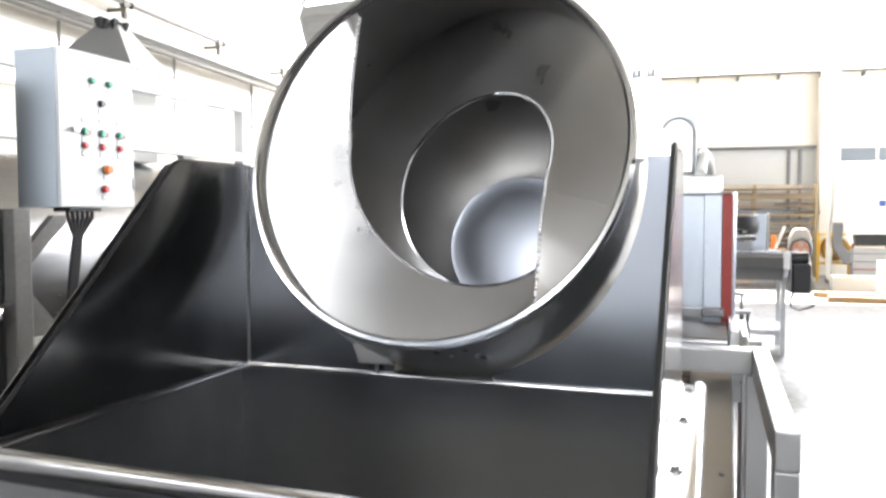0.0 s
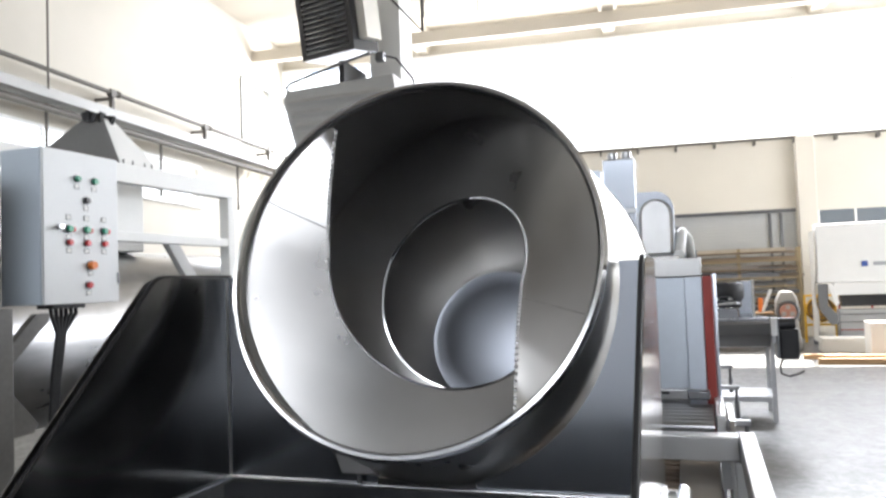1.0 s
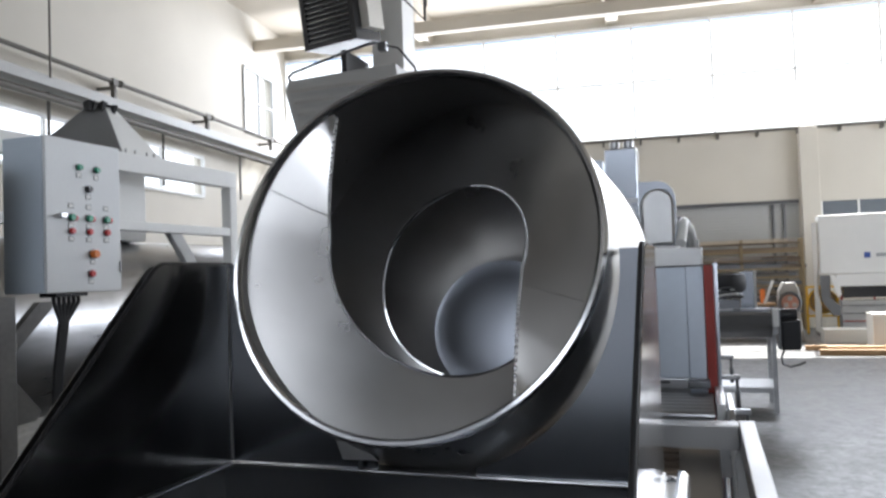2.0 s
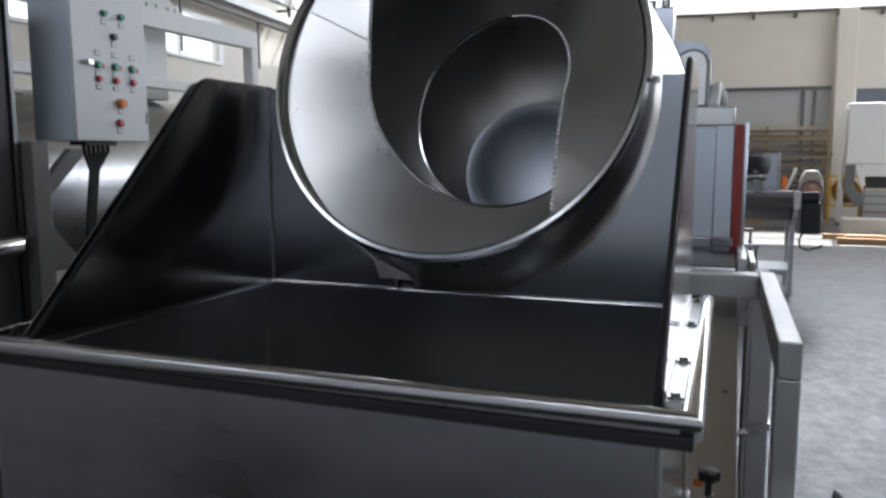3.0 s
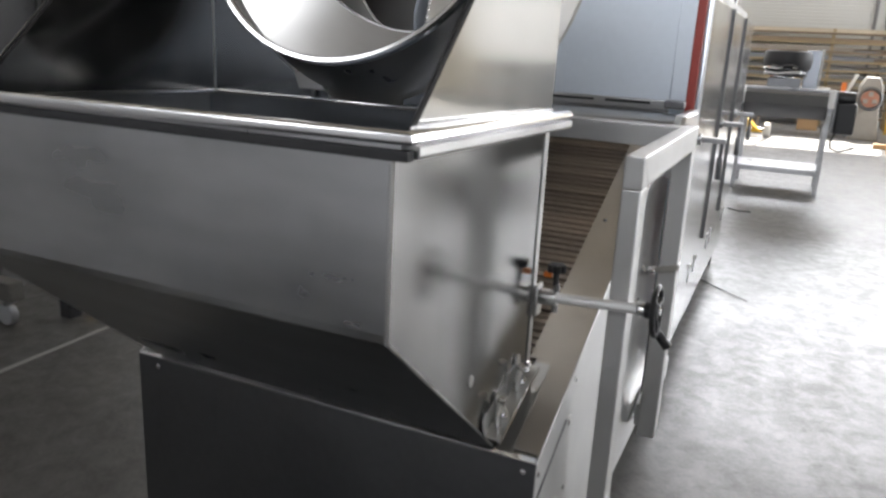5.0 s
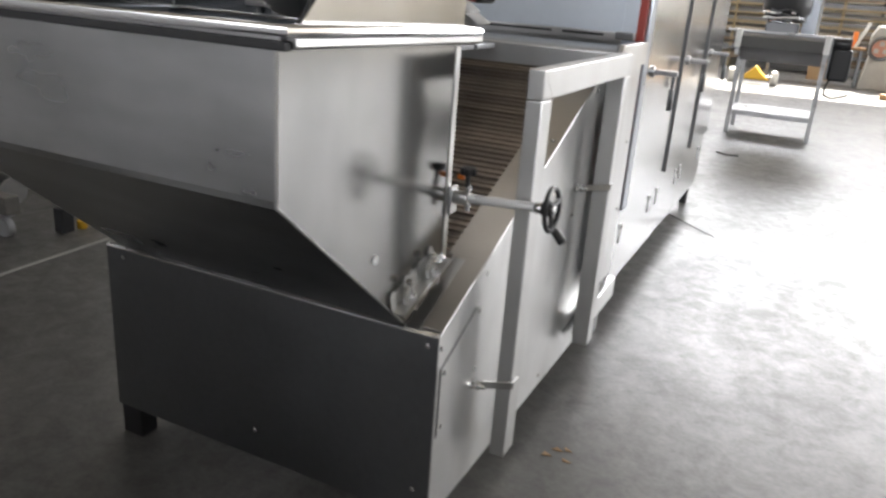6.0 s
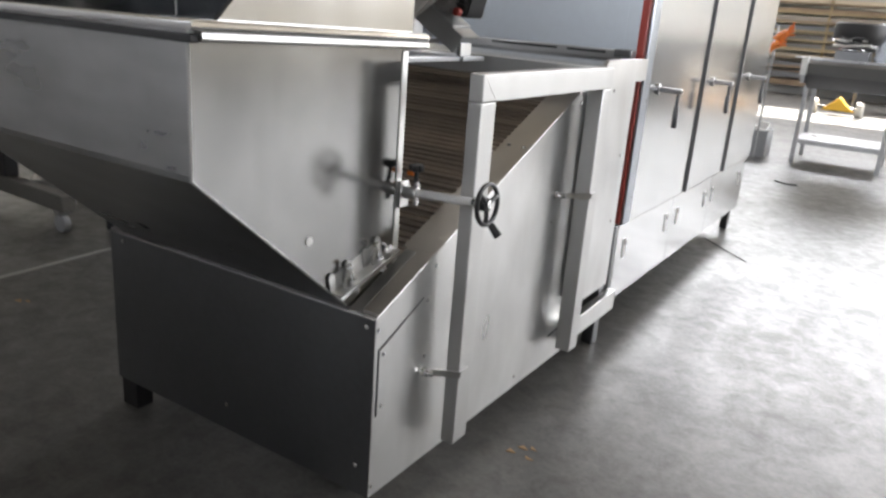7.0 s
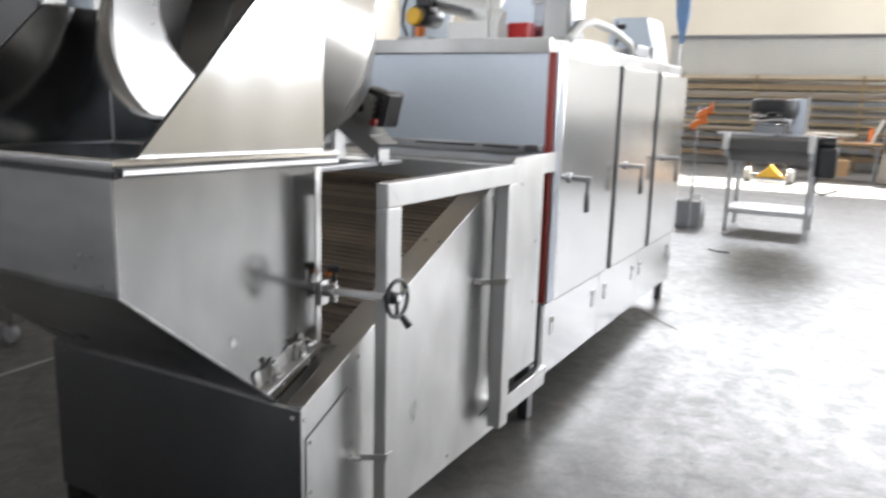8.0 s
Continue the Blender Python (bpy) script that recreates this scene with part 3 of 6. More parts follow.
def hood_back():
    # back plate in two pieces, cut round the drum where it passes through
    y = YB - 0.004
    cut = []
    for k in range(97):
        a = radians(170 + 200 * k / 96)
        way = math.cos(a) * DU + math.sin(a) * DV
        depth = 0.0
        for _ in range(12):
            q = DC + (DR + 0.006 + FLARE * depth) * way
            depth = max(0.0, (q.y - y) / DN.y)
        q = q - DN * depth
        cut.append((q.x, q.z))
    out = []
    for sgn in (-1, 1):
        arc = [(x, z) for x, z in cut if 1.303 < z < 1.737 and (x - DC.x) * sgn > 0]
        arc.sort(key=lambda p: -p[1])
        low = (arc[-1][0], 1.290)
        outer = X0 + 0.025 if sgn < 0 else X1 - 0.006
        poly = [(outer, 1.290), (outer, 1.742), (arc[0][0], 1.742)] + arc + [low]
        out.append(prism(B(), poly, "y", y, y + 0.003))
    return out


for piece in hood_back():
    part("back_plate", piece, STEEL_BLUE, hood, "blue-tinted back plate cut out round the drum")
part("top_flange", box(B(), X1 - 0.07, X1 - 0.007, YB - 0.001, YB + 0.03, 1.731, 1.743, 0.002), STEEL_SIDE, hood)
# flange that bolts the hood to the hopper
bm = B()
box(bm, X1 - 0.002, X1 + 0.0205, 1.150, 1.866, 1.2912, 1.2985, 0.001)
box(bm, X1 - 0.0025, X1 + 0.0005, 1.150, 1.850, 1.2986, 1.310)
for v in bm.verts:
    v.co.z += RISE * (1.868 - v.co.y) / (1.868 - YF)
part("side_flange", bm, STEEL_SIDE, hood, "bright bolted flange")
for yy in (1.168, 1.341, 1.597, 1.835):
    bolt((X1 + 0.010, yy, 1.2986 + RISE * (1.868 - yy) / (1.868 - YF)), "z", hood, 0.0065, 0.007, STEEL_SIDE)
part("seam", box(B(), X0 + 0.026, X1 - 0.007, YB - 0.016, YB - 0.0045, 1.2795, 1.2885, 0.002), CHROME, hood, "bright folded ledge")
part("corner_seam", sweep(B(), [(X0 + 0.0265, YB - 0.0055, 1.292), (X0 + 0.0265, YB - 0.0055, 1.738)], 0.0022, 6), STEEL_SIDE, hood)
part("seam", box(B(), X0 + 0.0255, X0 + 0.036, 1.150, YB - 0.017, 1.2795, 1.2885, 0.002), STEEL, hood)

# ---- rotating drum ----
drum = thing("mixing_drum", DC, "tilted stainless-steel mixing drum with spiral flights inside", "drum")
DS, DL, DE = 0.40, 0.75, 0.203           # depth of the belly, full depth, end radius
DB = DR + FLARE * DS                     # belly radius


def shell_radius(z):
    """Inside radius at the depth z (negative)."""
    if z > -DS:
        return DR - 0.006 - FLARE * z
    return DB - 0.006 + (DE - DB + 0.006) * min(1, (-z - DS) / (DL - DS))


bm = B()
lathe(bm, [(shell_radius(-0.05 * k), -0.05 * k) for k in range(9)] + [(shell_radius(-0.50), -0.50), (shell_radius(-0.62), -0.62), (DE, -DL)], DM)
part("shell", bm, DRUM, drum, "dark reflecting inner shell")
bm = B()
lathe(bm, [(DE + 0.004, -DL), (DE - 0.010, -DL - 0.004), (DE * 0.75, -DL + 0.004), (DE * 0.4, -DL + 0.012), (0.0, -DL + 0.015)], DM)
part("end_disc", bm, DISC, drum, "slightly domed blue-grey end disc")
bm = B()
lathe(bm, [(DR - 0.003, -0.002), (DR - 0.002 + FLARE * 0.2, -0.20), (DB - 0.004, -DS + 0.02), (DB, -DS), (DB - 0.006, -DS - 0.02), (DE + 0.014, -DL - 0.005), (DE - 0.05, -DL - 0.062), (0.0, -DL - 0.09)], DM)
part("outer_skin", bm, DRUM, drum)
bm = B()
lathe(bm, [(DR - 0.011, -0.006), (DR - 0.011, 0.003), (DR - 0.006, 0.009), (DR + 0.001, 0.009), (DR + 0.006, 0.003), (DR + 0.006, -0.010), (DR - 0.001, -0.014)], DM)
part("lip", bm, CHROME, drum, "bright rolled lip")
# seam where the flared front meets the rear cone
part("belly_seam", sweep(B(), [DM @ Vector((DB * math.cos(a), DB * math.sin(a), -DS)) for a in [2 * math.pi * k / 96 for k in range(96)]], 0.003, 6, closed=True), WELD, drum)

# depth of a flight's inner edge along its turn, in degrees from its cut end
TURN = (0.0, 36.0, 75.0, 105.0, 138.0, 164.0, 198.0, 232.0, 290.0, 353.0)
DEPTH = (-0.008, -0.045, -0.110, -0.180, -0.260, -0.315, -0.365, -0.400, -0.440, -0.520)


def flight_depth(d):
    t = np.linspace(max(0, d - 18), min(353, d + 18), 9)
    return float(np.mean(np.interp(t, TURN, DEPTH)))


def flight(start, turns, rin, rout0, z0, steps=190):
    """A helical ribbon whose leading end is cut off along a straight chord."""
    t = bmesh.new()
    th = 0.004
    rows, edge = [], []
    x_c = rin * 0.985
    a_lead = math.degrees(math.acos(x_c / rout0))       # from the rim to the chord's foot
    for i in range(steps + 1):
        d = (turns * 360) * i / steps
        r = rin
        if d < a_lead:
            r = min(rout0 - 0.002, max(rin, x_c / math.cos(radians(a_lead - d))))
        if d > 200:
            r = rin - 0.03 * min(1.0, (d - 200) / 100)
        a = radians(start + d)
        z = z0 + flight_depth(d)
        u = min(1.0, max(0.0, (d - 10) / 190))
        z_out = z * (0.2 + 0.8 * u * u * (3 - 2 * u))   # the outer edge lies closer to the lip at first
        rout = shell_radius(z_out) - 0.001
        ca, sa = math.cos(a), math.sin(a)
        rows.append([t.verts.new((q * ca, q * sa, zz)) for q, zz in
                     ((r, z), (r + (rout - r) * 0.5, (z + z_out) / 2), (rout, z_out), (rout, z_out - th), (r + (rout - r) * 0.5, (z + z_out) / 2 - th), (r, z - th))])
        edge.append(DM @ Vector((r * ca, r * sa, z - th / 2)))
    for i in range(steps):
        A, C = rows[i], rows[i + 1]
        for k in range(6):
            t.faces.new((A[k], A[(k + 1) % 6], C[(k + 1) % 6], C[k]))
    mid = rows[int(steps * 35 / (turns * 360))]
    crease = [DM @ (mid[k].co + Vector((0, 0, 0.001))) for k in range(3)]
    t.faces.new(rows[0])
    t.faces.new(rows[-1][::-1])
    bmesh.ops.recalc_face_normals(t, faces=t.faces)
    bm = B()
    join(bm, t, DM)
    lead = int(steps * a_lead / (turns * 360)) + 2
    return bm, edge, lead, crease


for start, z0, rin, turns in ((123.0, -0.012, 0.221, 0.77), (306.5, 0.0, 0.232, 0.87)):
    bm, edge, lead, crease = flight(start, turns, rin, DR - 0.007, z0)
    fl = part("flight", bm, DRUM, drum, "spiral steel flight with a welded edge")
    part("weld", sweep(B(), edge[:lead + 10], 0.0035, 7), WELD, fl, "dotted weld bead")
    bm = B()
    for k in range(0, lead + 46, 1):
        p, q = edge[k], edge[k + 1]
        n_dot = max(1, int((q - p).length / 0.016))
        for j in range(n_dot):
            cyl(bm, p.lerp(q, j / n_dot) + DN * 0.002, p.lerp(q, j / n_dot) + DN * 0.0055, 0.0048, 8, 0.003)
    part("weld_dots", bm, CHROME, fl, "bright weld spots along the edge")
    part("crease", sweep(B(), crease, 0.0014, 6), WELD, fl, "welded plate joint")
    part("rolled_edge", sweep(B(), edge[lead + 10:], 0.004, 7), CHROME, fl)

# ---- feeder base below the hopper ----
BX0, BX1, BYF, BZ = -1.026, 0.139, 1.602, 0.571
PY1, PZ1 = 2.93, 1.166                      # top end of the incline
SLOPE = (PZ1 - BZ) / (PY1 - BYF)
base = thing("feeder_base", (-0.43, 2.2, 0), "steel feeder base with a darkened front panel and inclined side plates", "machine base")
# dark steel here carries the front's shade; the side panels stay light
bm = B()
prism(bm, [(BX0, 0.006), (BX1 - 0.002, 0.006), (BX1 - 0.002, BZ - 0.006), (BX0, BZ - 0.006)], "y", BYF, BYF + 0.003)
part("front_panel", bm, DARK_STEEL, base, "front panel with its shade put into a dark colour")
bm = B()
box(bm, BX0, BX1 - 0.002, BYF - 0.003, BYF + 0.025, BZ - 0.0055, BZ - 0.0005, 0.001)
part("front_lip", bm, CHROME, base, "bright folded top edge")
side = [(BYF + 0.003, 0.006), (BYF + 0.003, BZ), (PY1, PZ1), (PY1, 1.058), (3.04, 1.058), (3.04, 0.004)]
for xa, xb in ((BX1 - 0.003, BX1), (BX0, BX0 + 0.003)):
    part("side_panel", prism(B(), side, "x", xa, xb), STEEL_SIDE, base, "bright side panel with an inclined top edge")


def incline(y, up=0.0):
    return BZ + SLOPE * (y - BYF) + up


def slanted(bm, x0, x1, y0, y1, lo, hi):
    prism(bm, [(y0, incline(y0, lo)), (y1, incline(y1, lo)), (y1, incline(y1, hi)), (y0, incline(y0, hi))], "x", x0, x1)
    return bm


def slanted_bar(x0, x1, y0, y1, lo, hi):
    return slanted(B(), X1 + x0, X1 + x1, y0, y1, lo, hi)


part("top_flange", slanted(B(), 0.018, BX1 - 0.0035, YB + 0.046, PY1, -0.010, -0.0065), FLANGE, base, "inclined top flange, coloured brown for the slats it reflects")
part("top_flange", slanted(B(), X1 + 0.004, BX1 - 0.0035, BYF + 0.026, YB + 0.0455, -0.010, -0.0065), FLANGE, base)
part("top_flange", slanted(B(), BX0 + 0.0035, -0.908, BYF + 0.026, PY1, -0.004, -0.0005), STEEL_SIDE, base)
bm = B()
sweep(bm, [(BX1 - 0.001, BYF + 0.004, BZ + 0.001), (BX1 - 0.001, PY1, PZ1 + 0.001)], 0.0022, 8)
part("folded_edge", bm, STEEL_SIDE, base)
for xx in (BX0 + 0.004, BX1 - 0.26):
    bm = B()
    box(bm, xx + (0.0 if xx < -0.9 else 0.03), xx + (0.085 if xx < -0.9 else 0.09), BYF + (0.008 if xx < -0.9 else 0.12), BYF + (0.075 if xx < -0.9 else 0.18), FZ, 0.03, 0.003)
    part("foot", bm, BLACK, base, "square steel foot")
for yy in (2.2, 2.86):
    part("foot", box(B(), BX1 - 0.30, BX1 - 0.246, yy, yy + 0.05, FZ, 0.03, 0.003), DARK_STEEL, base)
# access door on the side
door = part("access_door", prism(B(), [(1.624, 0.270), (1.624, 0.470), (1.830, 0.566), (1.868, 0.566), (1.868, 0.270)], "x", BX1 + 0.0005, BX1 + 0.0025), STEEL_SIDE, base, "screwed access cover")
part("joint", sweep(B(), [(BX1 + 0.001, 1.620, 0.268), (BX1 + 0.001, 1.620, 0.472), (BX1 + 0.001, 1.828, 0.570)], 0.0018, 6), DARK_STEEL, door)
for yy, zz in ((1.641, 0.295), (1.640, 0.456), (1.846, 0.556), (1.848, 0.375)):
    bolt((BX1 + 0.0025, yy, zz), "x", base, 0.005, 0.004, name="screw")
for yy, zz in ((1.616, 0.535), (1.616, 0.04), (2.50, 0.05), (2.68, 0.635), (1.885, 0.655), (2.83, 1.075)):
    bolt((BX1, yy, zz), "x", base, 0.005, 0.004, name="screw")
for xx in (0.050, 0.109):
    bolt((xx, 2.443, incline(2.443, -0.0065)), "z", base, 0.006, 0.006, name="screw")
for xx in (BX0 + 0.07, BX1 - 0.03):
    bolt((xx, BYF, BZ - 0.03), "-y", base, 0.005, 0.005, name="screw")
for xx in (-0.45, 0.09):
    bolt((xx, BYF, 0.10), "-y", base, 0.005, 0.005, name="screw")
part("slot", prism(B(), [(2.78, 0.118), (2.93, 0.128), (2.93, 0.140), (2.78, 0.126)], "x", BX1 + 0.0004, BX1 + 0.0012), BLACK, base)

# ---- inclined slat conveyor in the base ----
conveyor = thing("slat_conveyor", (-0.43, 2.35, 0.6), "inclined conveyor of narrow brown metal slats between the side plates", "conveyor")
part("bed", slanted(B(), -0.905, 0.016, YB + 0.06, PY1 - 0.01, -0.075, -0.055), BELT, conveyor)
proto = None
n_slat = 42
for k in range(n_slat):
    y = YB + 0.055 + (PY1 - 0.02 - YB - 0.055) * k / (n_slat - 1)
    if proto is None:
        bm = B()
        box(bm, -0.905, 0.016, -0.0085, 0.0085, -0.010, 0.004, 0.002)
        box(bm, -0.905, 0.016, 0.0075, 0.0105, 0.002, 0.014)
        proto = finish("slat", bm, SLAT)
    ob = new("slat", proto)
    ob.parent = conveyor
    ob.matrix_basis = Matrix.Translation((0, y - 2.35, incline(y, -0.038) - 0.6)) @ Matrix.Translation((0.43, 0, 0)) @ Matrix.Rotation(math.atan(SLOPE), 4, "X")
# cross plate at the top of the incline and the flat bed into the oven
head = thing("transfer_bed", (-0.43, 3.2, 1.06), "steel cross plate and roller bed leading into the oven", "conveyor")
part("cross_plate", box(B(), -0.985, 0.178, PY1 + 0.004, PY1 + 0.010, 1.020, 1.122, 0.001), STEEL, head)
part("cross_beam", box(B(), -0.985, 0.178, PY1 + 0.05, PY1 + 0.10, 1.090, 1.146, 0.004), STEEL_SIDE, head)
for yy in (3.06, 3.13, 3.20, 3.27, 3.34, 3.41):
    part("roller", cyl(B(), (-0.93, yy, 1.190), (0.13, yy, 1.190), 0.022, 16), STEEL, head)
for xx in (-0.965, 0.135):
    part("side_rail", box(B(), xx, xx + 0.03, PY1 + 0.11, 3.47, 1.14, 1.235, 0.003), STEEL_SIDE, head)
part("bearing", box(B(), 0.04, 0.12, 3.36, 3.42, 1.236, 1.268, 0.006), DARK_STEEL, head)
part("side_cover", prism(B(), [(2.90, 0.235), (2.90, 1.212), (2.935, 1.238), (3.265, 1.238), (3.265, 0.238)], "x", 0.172, 0.190, 0.002), STEEL_SIDE, head, "bright upright cover plate")
for yy, zz in ((2.94, 1.15), (3.02, 1.12), (2.95, 1.00), (3.20, 0.84), (3.20, 0.55)):
    bolt((0.190, yy, zz), "x", head, 0.005, 0.004, name="screw")
part("foot", box(B(), 0.085, 0.140, 3.33, 3.39, FZ, 0.18, 0.003), DARK_STEEL, head)
part("lower_rail", prism(B(), [(2.880, 0.070), (2.880, 0.160), (3.42, 0.165), (3.42, 0.070)], "x", 0.150, 0.188, 0.002), STEEL_SIDE, head)

# ---- portal frame beside the base ----
portal = thing("guard_frame", (0.21, 2.43, 0), "bright welded square-tube frame standing beside the feeder", "frame")
PXa, PXb = 0.196, 0.242
for ya, xa in ((1.892, PXa), (2.775, 0.180)):
    part("post", box(B(), xa, PXb, ya, ya + 0.080, 0.085, 1.141, 0.004), SATIN, portal)
part("beam", box(B(), PXa, PXb, 1.892, 2.855, 1.1415, 1.219, 0.004), SATIN, portal)
part("cross_bar", box(B(), BX0 + 0.01, PXa - 0.001, 2.777, 2.853, 1.143, 1.217, 0.004), SATIN, portal)
part("post", box(B(), BX0 - 0.055, BX0 - 0.009, 2.777, 2.853, 0.085, 1.217, 0.004), SATIN, portal)
part("weld", prism(B(), [(1.8935, 1.2175), (1.8965, 1.2175), (1.972, 1.1425), (1.969, 1.1425)], "x", PXb - 0.0005, PXb + 0.0006), WELD, portal)
for yy, ya, zz in ((1.853, 1.925, 0.328), (2.700, 2.808, 0.740)):
    clamp = part("clamp", sweep(B(), [(BX1 + 0.006, yy - 0.03, zz), (BX1 + 0.030, yy, zz), (BX1 + 0.034, yy + 0.02, zz)], 0.006, 8), CHROME, portal, "steel tie bracket")
    bm = B()
    prism(bm, [(BX1 + 0.026, yy), (BX1 + 0.034, yy), (PXb + 0.001, ya - 0.035), (PXb + 0.006, ya - 0.028), (PXb + 0.006, ya + 0.012), (PXb + 0.001, ya + 0.012), (PXb + 0.001, ya - 0.026)], "z", zz - 0.011, zz + 0.011)
    part("strap", bm, STEEL_SIDE, portal)
    bm = B()
    cyl(bm, (BX1, yy - 0.012, zz), (BX1 + 0.042, yy - 0.012, zz), 0.007, 10)
    cyl(bm, (BX1 + 0.016, yy - 0.012, zz), (BX1 + 0.026, yy - 0.012, zz), 0.014, 6)
    cyl(bm, (BX1, yy - 0.012, zz), (BX1 + 0.006, yy - 0.012, zz), 0.016, 6)
    part("stud", bm, CHROME, portal)

# ---- hand wheel on its shaft ----
gate = thing("gate_handwheel", (0.04, 1.835, 0.86), "black spoked hand wheel with a folding grip on a polished shaft", "handwheel")
A0, A1 = Vector((0.036, 1.840, 0.868)), Vector((0.312, 1.838, 0.884))
AD = (A1 - A0).normalized()
part("shaft", cyl(B(), A0, A1 - AD * 0.01, 0.0125, 24), SHAFT, gate)
bm = B()
box(bm, X1 + 0.004, X1 + 0.012, 1.815, 1.858, 0.822, 0.900, 0.002)
cyl(bm, A0, A0 + AD * 0.05, 0.019, 20, bev=0.002)
part("collar", bm, STEEL_SIDE, gate, "clamping collar")
for dz in (-0.026, 0.026):
    p = A0 + AD * 0.045 + Vector((0, 0, dz))
    part("clamp_bolt", cyl(B(), p - Vector((0, 0.0, 0.009)), p + Vector((0, 0, 0.009)), 0.0075, 6), CHROME, gate)
kp = A0 + AD * 0.042
bm = B()
cyl(bm, kp + Vector((0, 0, 0.03)), kp + Vector((0, 0, 0.068)), 0.007, 10)
for k in range(5):
    a = radians(72 * k)
    cyl(bm, kp + Vector((0.013 * math.cos(a), 0.013 * math.sin(a), 0.064)), kp + Vector((0.013 * math.cos(a), 0.013 * math.sin(a), 0.084)), 0.010, 12, bev=0.003)
cyl(bm, kp + Vector((0, 0, 0.062)), kp + Vector((0, 0, 0.086)), 0.014, 16, bev=0.003)
part("star_knob", bm, BLACK, gate, "black star knob")
part("pointer", box(B(), kp.x - 0.03, kp.x - 0.01, kp.y - 0.006, kp.y + 0.006, kp.z + 0.048, kp.z + 0.062, 0.003), ORANGE, gate, "small orange tab")
WM = axis_matrix(A1 - AD * 0.01, A1 + AD * 0.01)
bm = B()
rim = [WM @ Vector((0.055 * math.cos(a), 0.055 * math.sin(a), 0.004)) for a in [2 * math.pi * k / 48 for k in range(48)]]
sweep(bm, rim, 0.0068, 10, closed=True)
wheel = part("wheel_rim", bm, BLACK, gate, "glossy black rim")
hub = B()
cyl(hub, A1 - AD * 0.022, A1 + AD * 0.008, 0.019, 20, bev=0.003)
part("hub", hub, BLACK, gate)
part("hub_cap", cyl(B(), A1 + AD * 0.008, A1 + AD * 0.013, 0.011, 16, bev=0.002), CHROME, gate, "bright hub screw")
part("hub_ring", cyl(B(), A1 - AD * 0.040, A1 - AD * 0.022, 0.0155, 20, bev=0.002), CHROME, gate)
for k in range(3):
    a = radians(120 * k + 20)
    bm = B()
    sweep(bm, [WM @ Vector((0.012 * math.cos(a), 0.012 * math.sin(a), 0.002)), WM @ Vector((0.034 * math.cos(a), 0.034 * math.sin(a), 0.006)), WM @ Vector((0.055 * math.cos(a), 0.055 * math.sin(a), 0.004))], 0.0065, 8)
    part("spoke", bm, BLACK, gate)
gp = A1 + Vector((0.004, 0.012, -0.052))
bm = B()
cyl(bm, gp, gp + Vector((0.012, 0.004, -0.006)), 0.006, 10)
cyl(bm, gp + Vector((0.006, 0.004, -0.004)), gp + Vector((0.032, 0.010, -0.036)), 0.010, 16, 0.0125, bev=0.003)
part("grip", bm, BLACK, gate, "black folding grip")

# ---- bolted outlet plate along the hopper's foot ----
outlet = thing("outlet_bracket", (0.06, 1.66, 0.60), "stainless angle with clamp bolts along the hopper's foot", "bracket")
OA, OB = Vector((X1, 1.538, 0.634)), Vector((X1, 1.790, 0.708))
OD = (OB - OA).normalized()
OU = Vector((0, -OD.z, OD.y))                    # square to the bracket's run, upwards
ON = Vector((0, -0.41, 0.912))                   # the bolts stand square to the incline


def along(f, x=0.0, up=0.0):
    return OA.lerp(OB, f) + Vector((x, 0, 0)) + OU * up


def ribbon(a, b, up0, up1, x0, x1):
    """A straight bar along the bracket between two shares of its length."""
    q = [along(a, 0, up0), along(b, 0, up0), along(b, 0, up1), along(a, 0, up1)]
    return prism(B(), [(v.y, v.z) for v in q], "x", X1 + x0, X1 + x1)


part("upright_leaf", ribbon(0.0, 0.86, 0.0, 0.046, 0.001, 0.004), STEEL_SIDE, outlet)
part("flat_leaf", ribbon(0.0, 1.0, 0.0, 0.0035, 0.0045, 0.040), STEEL_SIDE, outlet)
part("leaf_edge", ribbon(0.0, 1.0, -0.012, 0.0, 0.0375, 0.040), CHROME, outlet, "bright folded edge")
part("base_leaf", slanted_bar(0.006, 0.045, 1.612, 1.868, -0.012, -0.004), STEEL_SIDE, outlet)
for f, tall in ((0.04, 0.058), (0.30, 0.060), (0.58, 0.056), (0.80, 0.066)):
    # rounded tabs welded to the upright leaf
    t = B()
    q = [(-0.013, 0.0), (0.013, 0.0)] + [(0.013 * math.cos(radians(a)), tall - 0.013 + 0.013 * math.sin(radians(a))) for a in range(0, 181, 30)]
    prism(t, [(along(f).y + OD.y * u + OU.y * v, along(f).z + OD.z * u + OU.z * v) for u, v in q], "x", X1 + 0.0045, X1 + 0.0075)
    part("clamp_tab", t, STEEL_SIDE, outlet)
